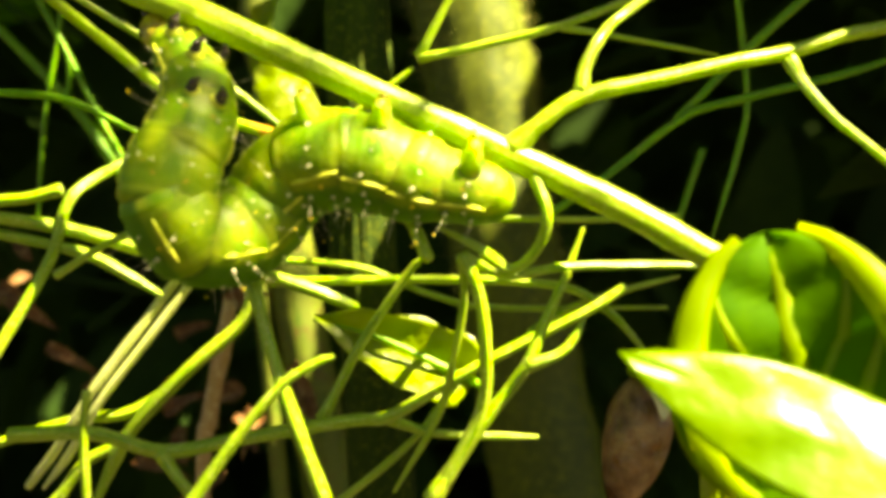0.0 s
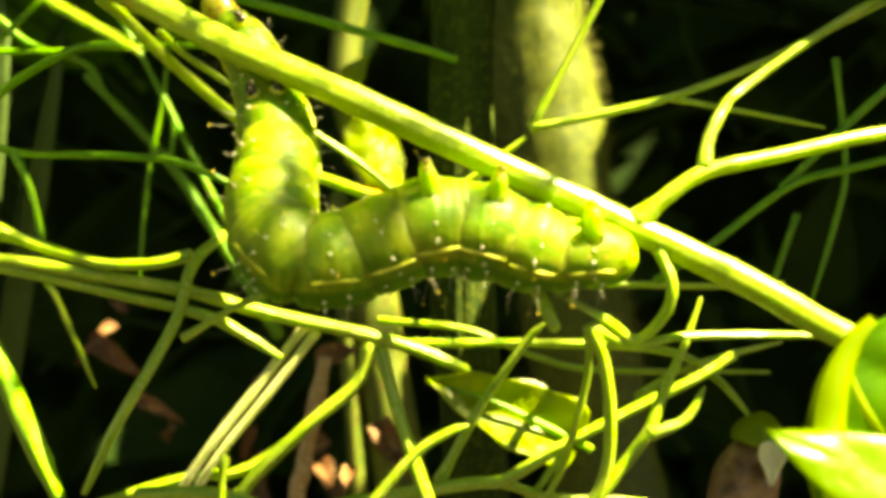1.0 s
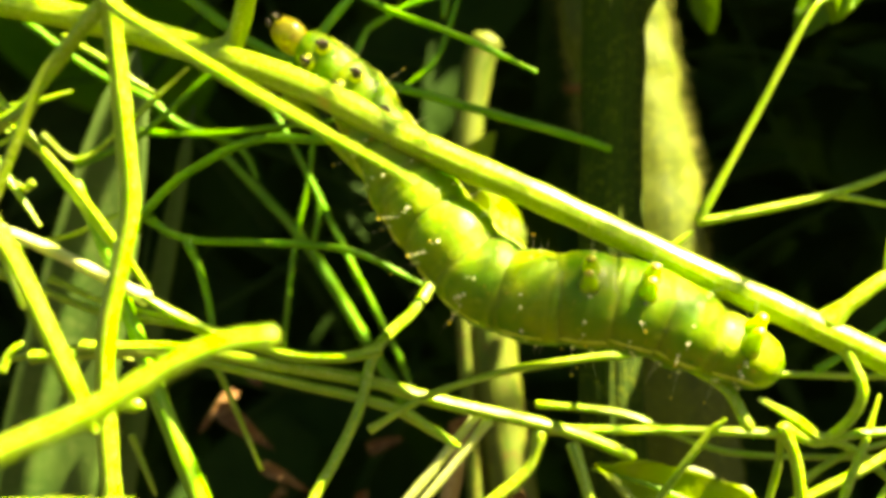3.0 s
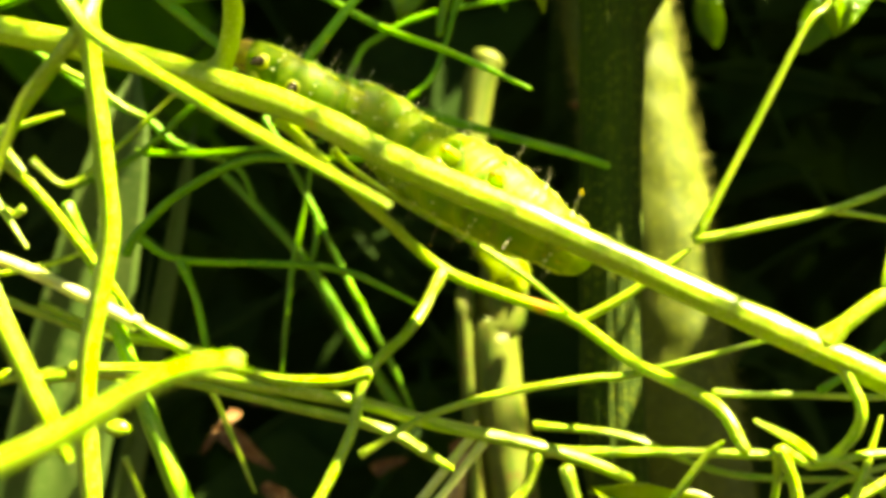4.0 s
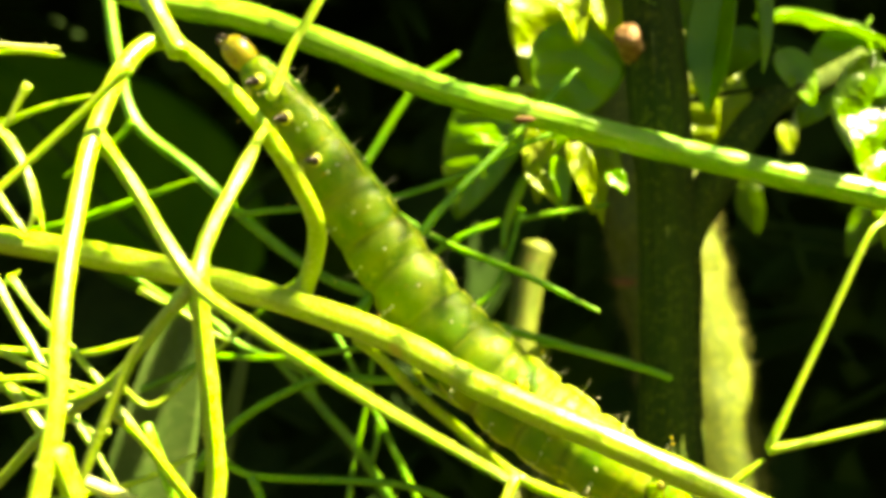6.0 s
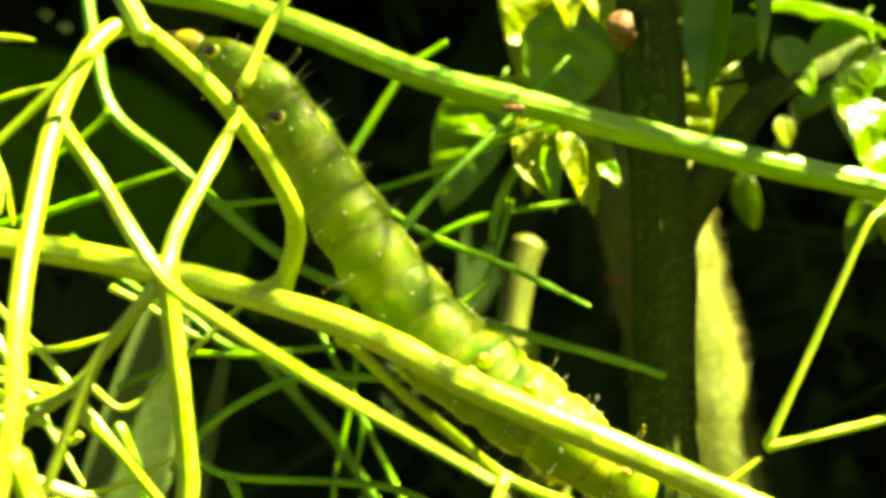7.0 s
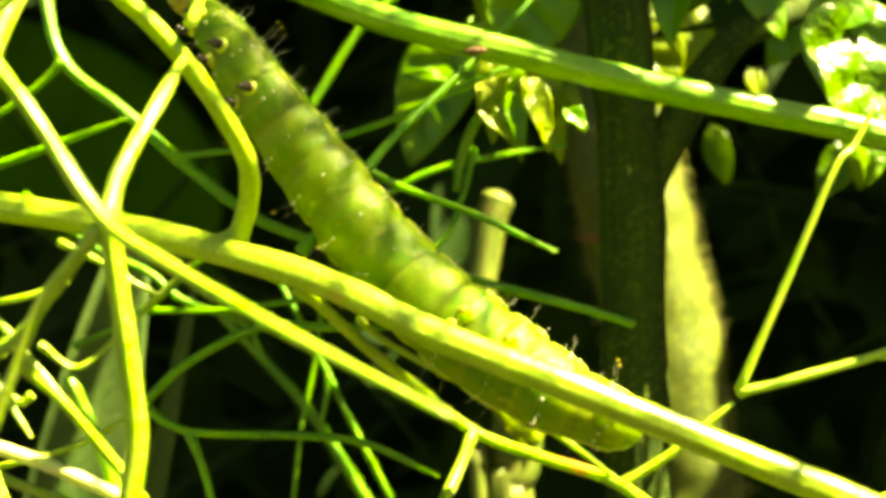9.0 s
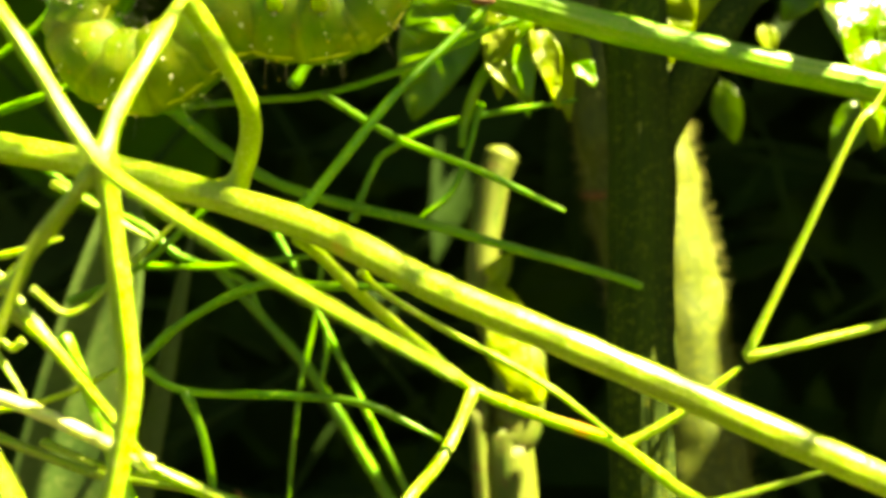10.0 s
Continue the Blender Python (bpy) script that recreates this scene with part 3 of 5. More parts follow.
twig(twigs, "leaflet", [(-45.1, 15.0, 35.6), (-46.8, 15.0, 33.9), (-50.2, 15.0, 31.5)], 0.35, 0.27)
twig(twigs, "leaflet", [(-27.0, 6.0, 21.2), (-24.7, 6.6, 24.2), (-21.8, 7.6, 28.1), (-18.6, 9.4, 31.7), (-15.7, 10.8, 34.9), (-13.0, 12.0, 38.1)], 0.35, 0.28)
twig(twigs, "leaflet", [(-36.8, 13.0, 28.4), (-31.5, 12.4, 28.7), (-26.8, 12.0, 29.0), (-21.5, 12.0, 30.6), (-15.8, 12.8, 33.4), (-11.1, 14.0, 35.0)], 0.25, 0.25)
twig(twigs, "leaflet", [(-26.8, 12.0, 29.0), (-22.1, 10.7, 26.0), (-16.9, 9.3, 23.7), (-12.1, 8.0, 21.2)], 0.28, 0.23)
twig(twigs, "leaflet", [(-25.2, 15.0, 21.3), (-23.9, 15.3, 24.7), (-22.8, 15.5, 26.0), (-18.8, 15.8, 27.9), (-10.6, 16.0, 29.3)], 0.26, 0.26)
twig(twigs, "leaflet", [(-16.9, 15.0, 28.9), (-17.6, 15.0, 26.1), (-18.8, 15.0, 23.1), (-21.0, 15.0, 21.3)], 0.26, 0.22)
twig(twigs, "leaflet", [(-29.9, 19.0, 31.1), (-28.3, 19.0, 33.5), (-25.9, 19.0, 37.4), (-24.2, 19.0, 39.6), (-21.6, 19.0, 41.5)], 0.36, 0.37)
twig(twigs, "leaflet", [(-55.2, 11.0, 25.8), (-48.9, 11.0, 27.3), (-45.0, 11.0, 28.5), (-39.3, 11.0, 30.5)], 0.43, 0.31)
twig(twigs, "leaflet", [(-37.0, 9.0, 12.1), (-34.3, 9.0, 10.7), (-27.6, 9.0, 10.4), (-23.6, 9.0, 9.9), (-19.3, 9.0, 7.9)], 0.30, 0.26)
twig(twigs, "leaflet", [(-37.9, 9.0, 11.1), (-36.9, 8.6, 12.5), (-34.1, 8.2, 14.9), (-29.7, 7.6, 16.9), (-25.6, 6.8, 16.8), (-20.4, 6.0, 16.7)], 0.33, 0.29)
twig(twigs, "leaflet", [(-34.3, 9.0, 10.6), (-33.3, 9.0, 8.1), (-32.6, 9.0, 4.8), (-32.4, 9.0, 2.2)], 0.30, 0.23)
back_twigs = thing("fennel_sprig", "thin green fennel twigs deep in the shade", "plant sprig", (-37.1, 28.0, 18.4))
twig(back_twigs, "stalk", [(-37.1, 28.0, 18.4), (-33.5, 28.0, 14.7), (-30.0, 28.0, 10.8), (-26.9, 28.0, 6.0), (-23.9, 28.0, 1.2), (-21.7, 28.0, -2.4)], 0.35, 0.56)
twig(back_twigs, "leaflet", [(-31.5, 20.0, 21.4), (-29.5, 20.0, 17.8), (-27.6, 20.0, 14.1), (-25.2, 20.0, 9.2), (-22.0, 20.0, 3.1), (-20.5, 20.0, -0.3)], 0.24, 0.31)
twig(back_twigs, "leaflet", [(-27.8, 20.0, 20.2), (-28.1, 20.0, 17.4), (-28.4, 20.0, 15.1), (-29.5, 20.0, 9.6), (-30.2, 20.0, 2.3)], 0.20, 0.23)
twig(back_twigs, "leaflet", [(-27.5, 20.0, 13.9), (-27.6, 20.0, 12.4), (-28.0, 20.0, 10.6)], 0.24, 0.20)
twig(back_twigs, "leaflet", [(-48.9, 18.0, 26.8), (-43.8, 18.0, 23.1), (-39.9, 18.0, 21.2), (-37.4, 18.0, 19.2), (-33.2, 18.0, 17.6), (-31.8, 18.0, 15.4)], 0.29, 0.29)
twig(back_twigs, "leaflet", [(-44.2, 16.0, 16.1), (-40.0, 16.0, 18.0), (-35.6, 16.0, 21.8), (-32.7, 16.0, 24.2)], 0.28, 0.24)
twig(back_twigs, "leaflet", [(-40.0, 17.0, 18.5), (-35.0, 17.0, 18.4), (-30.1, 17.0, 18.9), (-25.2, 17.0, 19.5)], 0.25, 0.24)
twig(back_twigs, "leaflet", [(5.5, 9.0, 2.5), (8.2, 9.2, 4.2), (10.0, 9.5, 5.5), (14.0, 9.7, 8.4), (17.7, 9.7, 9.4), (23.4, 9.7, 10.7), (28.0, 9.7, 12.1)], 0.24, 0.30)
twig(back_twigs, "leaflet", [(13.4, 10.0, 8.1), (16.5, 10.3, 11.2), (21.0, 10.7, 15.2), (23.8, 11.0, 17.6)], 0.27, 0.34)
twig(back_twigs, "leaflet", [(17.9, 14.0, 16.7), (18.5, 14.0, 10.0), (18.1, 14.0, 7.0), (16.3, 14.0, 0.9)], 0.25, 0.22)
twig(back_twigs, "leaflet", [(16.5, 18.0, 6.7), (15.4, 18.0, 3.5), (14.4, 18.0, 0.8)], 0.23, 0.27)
low_frond = thing("fennel_frond", "green fennel frond with pointed thread leaflets", "plant frond", (-23.9, 1.0, -8.9))
twig(low_frond, "stalk", [(-23.9, 1.0, -8.9), (-19.5, 1.3, -8.9), (-15.8, 1.8, -10.0), (-11.4, 2.5, -9.4), (-5.9, 3.4, -8.7), (-3.8, 4.6, -8.7), (-0.3, 5.3, -6.8), (4.0, 5.9, -4.7), (7.6, 6.3, -3.0), (9.6, 6.6, -1.8)], 0.46, 0.33)
twig(low_frond, "leaflet", [(-15.9, 1.6, -10.1), (-15.0, 1.3, -11.3), (-13.5, 1.0, -12.9)], 0.37, 0.36)
twig(low_frond, "leaflet", [(-3.9, 5.0, -8.9), (-1.6, 5.5, -9.8), (1.3, 5.9, -10.1), (4.6, 6.4, -10.3)], 0.32, 0.23)
twig(low_frond, "leaflet", [(-7.5, 4.0, -8.7), (-5.2, 3.5, -4.5), (-2.6, 2.9, -0.7), (-1.6, 2.4, 0.4)], 0.35, 0.21)
twig(low_frond, "leaflet", [(-1.2, 0.0, -12.2), (1.4, 0.4, -8.4), (3.8, 0.8, -5.4), (4.8, 1.3, -3.2), (6.0, 1.9, -0.7), (7.0, 2.5, 1.8)], 0.47, 0.21)
twig(low_frond, "leaflet", [(3.9, 0.0, -5.2), (5.8, 0.5, -4.5), (6.9, 1.0, -2.9)], 0.35, 0.21)
twig(low_frond, "leaflet", [(-13.3, -4.0, -12.0), (-10.7, -4.0, -8.4), (-8.2, -4.0, -5.5), (-6.5, -4.0, -4.4), (-5.7, -4.0, -4.1)], 0.36, 0.19)
twig(low_frond, "leaflet", [(-10.4, 0.0, -0.7), (-9.3, -0.8, -4.2), (-8.1, -1.5, -7.6), (-6.5, -2.2, -11.6), (-5.4, -3.0, -14.1)], 0.35, 0.48)
twig(low_frond, "leaflet", [(-17.8, -4.0, -5.7), (-18.0, -4.0, -8.1), (-17.9, -4.0, -12.0)], 0.17, 0.28)
twig(low_frond, "leaflet", [(-7.3, 6.0, -14.3), (-2.6, 6.0, -10.4), (-0.6, 6.0, -7.8), (0.7, 6.0, -6.2)], 0.26, 0.23)
pale_frond = thing("fennel_frond", "pale fennel frond with grooved stalks, sunlight put into their colour", "plant frond", (-15.7, 7.0, -0.1))
twig(pale_frond, "stalk", [(-15.7, 7.0, -0.1), (-18.5, 7.0, -3.6), (-21.8, 7.2, -7.7), (-24.4, 7.9, -11.4), (-26.5, 9.0, -13.7)], 0.32, 0.30, PALE_SUNLIT)
twig(pale_frond, "leaflet", [(-15.0, 6.8, -0.4), (-17.7, 6.8, -3.9), (-21.1, 7.1, -8.0), (-23.5, 7.7, -11.6), (-25.5, 8.8, -13.8)], 0.31, 0.27, PALE_SUNLIT)
twig(pale_frond, "leaflet", [(-42.3, 4.0, 3.5), (-34.7, 4.0, 3.8), (-25.6, 4.1, 1.9), (-20.9, 4.4, 0.7), (-18.5, 4.7, -0.6), (-16.8, 5.0, -1.7)], 0.37, 0.35)
twig(pale_frond, "leaflet", [(-39.2, 4.0, 4.1), (-33.0, 4.0, 4.0), (-25.5, 4.0, 2.8), (-22.1, 5.0, 2.1), (-17.9, 6.0, 0.8), (-10.8, 7.0, -0.9), (-6.3, 8.0, -2.7), (-6.7, 9.0, -2.8)], 0.47, 0.43)
twig(pale_frond, "leaflet", [(-11.8, 7.0, -1.1), (-12.6, 7.0, -3.5), (-15.8, 7.0, -6.3), (-19.6, 7.5, -10.1), (-22.2, 8.0, -14.9)], 0.43, 0.48)
twig(pale_frond, "leaflet", [(-29.9, 8.0, -11.6), (-27.8, 8.0, -10.8), (-23.2, 8.0, -9.5), (-19.4, 8.0, -8.9), (-16.1, 8.0, -6.5)], 0.31, 0.44)
twig(pale_frond, "leaflet", [(-24.8, 8.0, -14.9), (-22.6, 8.0, -12.1), (-20.7, 8.0, -11.1), (-19.4, 8.0, -9.7)], 0.41, 0.44)
twig(pale_frond, "leaflet", [(-11.3, 9.0, -1.3), (-8.5, 9.0, -1.3), (-1.7, 9.0, -1.3), (4.1, 9.0, -1.5), (7.2, 9.2, -2.1), (9.5, 9.5, -3.7), (11.6, 9.7, -6.2)], 0.31, 0.31)
twig(pale_frond, "leaflet", [(-11.8, 12.0, -0.1), (-6.1, 12.0, -0.7), (-1.8, 12.0, -2.4), (2.4, 12.0, -3.3), (13.0, 12.0, -3.4)], 0.25, 0.25)
twig(pale_frond, "leaflet", [(-0.9, 9.0, 2.4), (1.1, 9.0, 2.3), (4.5, 9.0, 2.3), (8.5, 9.0, 2.2), (13.2, 9.0, 2.4)], 0.24, 0.24)
twig(pale_frond, "leaflet", [(4.4, 9.0, -4.6), (6.9, 9.7, -3.1), (10.0, 10.3, -2.2), (13.6, 11.0, -1.4)], 0.27, 0.21)
twig(pale_frond, "leaflet", [(-40.1, 5.0, 14.0), (-37.9, 5.0, 9.2), (-35.9, 5.0, 3.7), (-34.0, 5.0, -1.1), (-31.8, 5.0, -6.2), (-30.1, 5.0, -9.9)], 0.35, 0.85, STEM_GREEN)
near_frond = thing("fennel_frond", "yellow-green fennel thread leaflet close to the lens", "plant frond", (-33.5, -24.0, 2.0))
twig(near_frond, "stalk", [(-33.5, -24.0, 2.0), (-30.9, -23.7, 3.1), (-28.2, -23.4, 4.3), (-25.7, -23.1, 5.8), (-23.9, -22.8, 6.5), (-22.6, -22.5, 6.7)], 0.49, 0.39)
twig(near_frond, "leaflet", [(-32.0, -26.0, 1.1), (-28.9, -25.7, 1.3), (-27.4, -25.3, 1.2), (-26.5, -25.0, 1.4)], 0.54, 0.46)
left_frond = thing("fennel_frond", "tangled bright green fennel thread leaflets", "plant frond", (-49.3, 0.0, 17.6))
twig(left_frond, "stalk", [(-49.3, 0.0, 17.6), (-46.3, -0.7, 16.5), (-43.2, -1.3, 13.0), (-40.1, -2.0, 6.9)], 0.40, 0.31)
twig(left_frond, "leaflet", [(-47.9, 0.0, 22.9), (-45.0, -0.7, 18.8), (-42.6, -1.3, 15.6), (-39.3, -2.0, 11.2)], 0.33, 0.22)
twig(left_frond, "leaflet", [(-50.1, 2.0, 18.7), (-47.2, 2.7, 18.5), (-43.3, 3.3, 18.4), (-40.0, 4.0, 19.4)], 0.31, 0.24)
twig(left_frond, "leaflet", [(-48.6, 0.0, 16.6), (-45.9, 0.0, 16.2), (-43.2, 0.0, 15.6), (-41.2, 0.0, 16.6)], 0.30, 0.20)
twig(left_frond, "leaflet", [(-50.4, 5.0, 32.7), (-49.2, 5.0, 31.6), (-47.8, 5.0, 28.6), (-47.1, 5.0, 26.0)], 0.33, 0.22)
twig(left_frond, "leaflet", [(-50.5, 4.0, 29.5), (-49.0, 4.0, 27.3), (-47.8, 4.0, 25.9)], 0.32, 0.25)
twig(left_frond, "leaflet", [(-50.0, 3.0, 20.5), (-48.6, 3.0, 22.5), (-47.6, 3.0, 23.4)], 0.24, 0.17)
twig(left_frond, "leaflet", [(-52.7, 6.0, 38.0), (-49.6, 6.0, 38.2), (-46.9, 6.0, 37.9)], 0.26, 0.22)
twig(left_frond, "leaflet", [(-50.9, 6.0, 33.3), (-47.9, 6.0, 34.4), (-44.9, 6.0, 35.1)], 0.26, 0.22)
twig(left_frond, "leaflet", [(-46.1, 6.0, 2.8), (-43.2, 6.0, 3.5), (-40.0, 6.0, 3.9), (-36.8, 6.0, 3.2)], 0.28, 0.24)
twig(left_frond, "leaflet", [(-35.2, 10.0, 3.3), (-32.9, 10.0, 2.6), (-31.4, 10.0, -0.3), (-29.7, 10.0, -4.2)], 0.26, 0.18)
twig(left_frond, "leaflet", [(-38.2, 10.0, -2.1), (-36.6, 10.0, -5.9)], 0.26, 0.18)
twig(left_frond, "leaflet", [(-46.4, 8.0, 8.6), (-43.4, 8.0, 7.4), (-39.0, 8.0, 5.9), (-35.3, 8.0, 5.4), (-30.9, 8.0, 4.6)], 0.33, 0.29)
# ---- end of stems ----

bm = bmesh.new()
ball(bm, (-16.7, 9.35, 34.0), 0.4, (2.0, 0.5, 0.6))
part("scar", bm, DRY, upper, "small reddish brown scar on the stem")

def build_shade_fronds():
    """Unseen thread leaves, added above to dapple the light."""
    rnd = random.Random(77)
    for c in range(5):
        base = Vector((-18 + 12 * c, rnd.uniform(-20, -4), rnd.uniform(62, 74))) + SUN * 45
        top = thing("fennel_frond", "unseen fennel frond added overhead to dapple the light", "plant frond", base, group="overhead fronds")
        for k in range(8):
            p = base + Vector((rnd.uniform(-7, 7), rnd.uniform(-6, 6), rnd.uniform(-6, 5)))
            d = Vector((rnd.uniform(-1, 1), rnd.uniform(-1, 1), rnd.uniform(-0.35, 0.35))).normalized() * rnd.uniform(9, 15)
            bm = bmesh.new()
            r = rnd.uniform(0.15, 0.32)
            line = curve_points([p - d, p + Vector((0, 0, rnd.uniform(0, 2))), p + d], 4)
            sweep(bm, line, [r * (1.2 - 0.09 * i) for i in range(len(line))], 6)
            part("leaflet", bm, TWIG, top)

    # unseen fronds high above: a loose web added to half shade the caterpillar
    for aim, half, number in ((Vector((-27.6, 6.5, 27.7)), Vector((8.4, 0, -10.8)), 160), (Vector((-13.0, -3.0, 4.0)), Vector((0.8, 0, -6.0)), 58)):
        p, q = aim + SUN * 220 - half, aim + SUN * 220 + half
        top = thing("fennel_frond", "unseen dense fennel frond added high overhead to half shade the caterpillar", "plant frond", p, group="overhead fronds")
        bm = bmesh.new()
        sweep(bm, [p.lerp(q, k / 8) + Vector((0, 0, 0.6 * math.sin(k))) for k in range(9)], [0.6 - 0.04 * k for k in range(9)], 8)
        part("stalk", bm, TWIG, top)
        bm = bmesh.new()
        foot = curve_points([q, q + Vector((14, 22, -8)), q + Vector((36, 80, -60)), Vector((q.x + 44, q.y + 105, 30)), Vector((q.x + 46, q.y + 110, -78))], 6)
        sweep(bm, foot, [0.5 + 0.05 * i for i in range(len(foot))], 10)
        part("stem", bm, STEM, top)
        across = (q - p).cross(SUN).normalized()
        for k in range(number):
            c = p.lerp(q, rnd.uniform(0.0, 1.0)) + across * rnd.uniform(-4.5, 4.5) + SUN * rnd.uniform(-4, 4)
            d = ((q - p).normalized() * rnd.uniform(-1, 1) + across * rnd.uniform(-1, 1)).normalized() * rnd.uniform(3, 5)
            bm = bmesh.new()
            r = rnd.uniform(0.14, 0.19)
            line = curve_points([c - d, c + SUN * rnd.uniform(0, 1), c + d], 4)
            sweep(bm, line, [r * (1.2 - 0.08 * i) for i in range(len(line))], 6)
            part("leaflet", bm, TWIG, top)


build_shade_fronds()

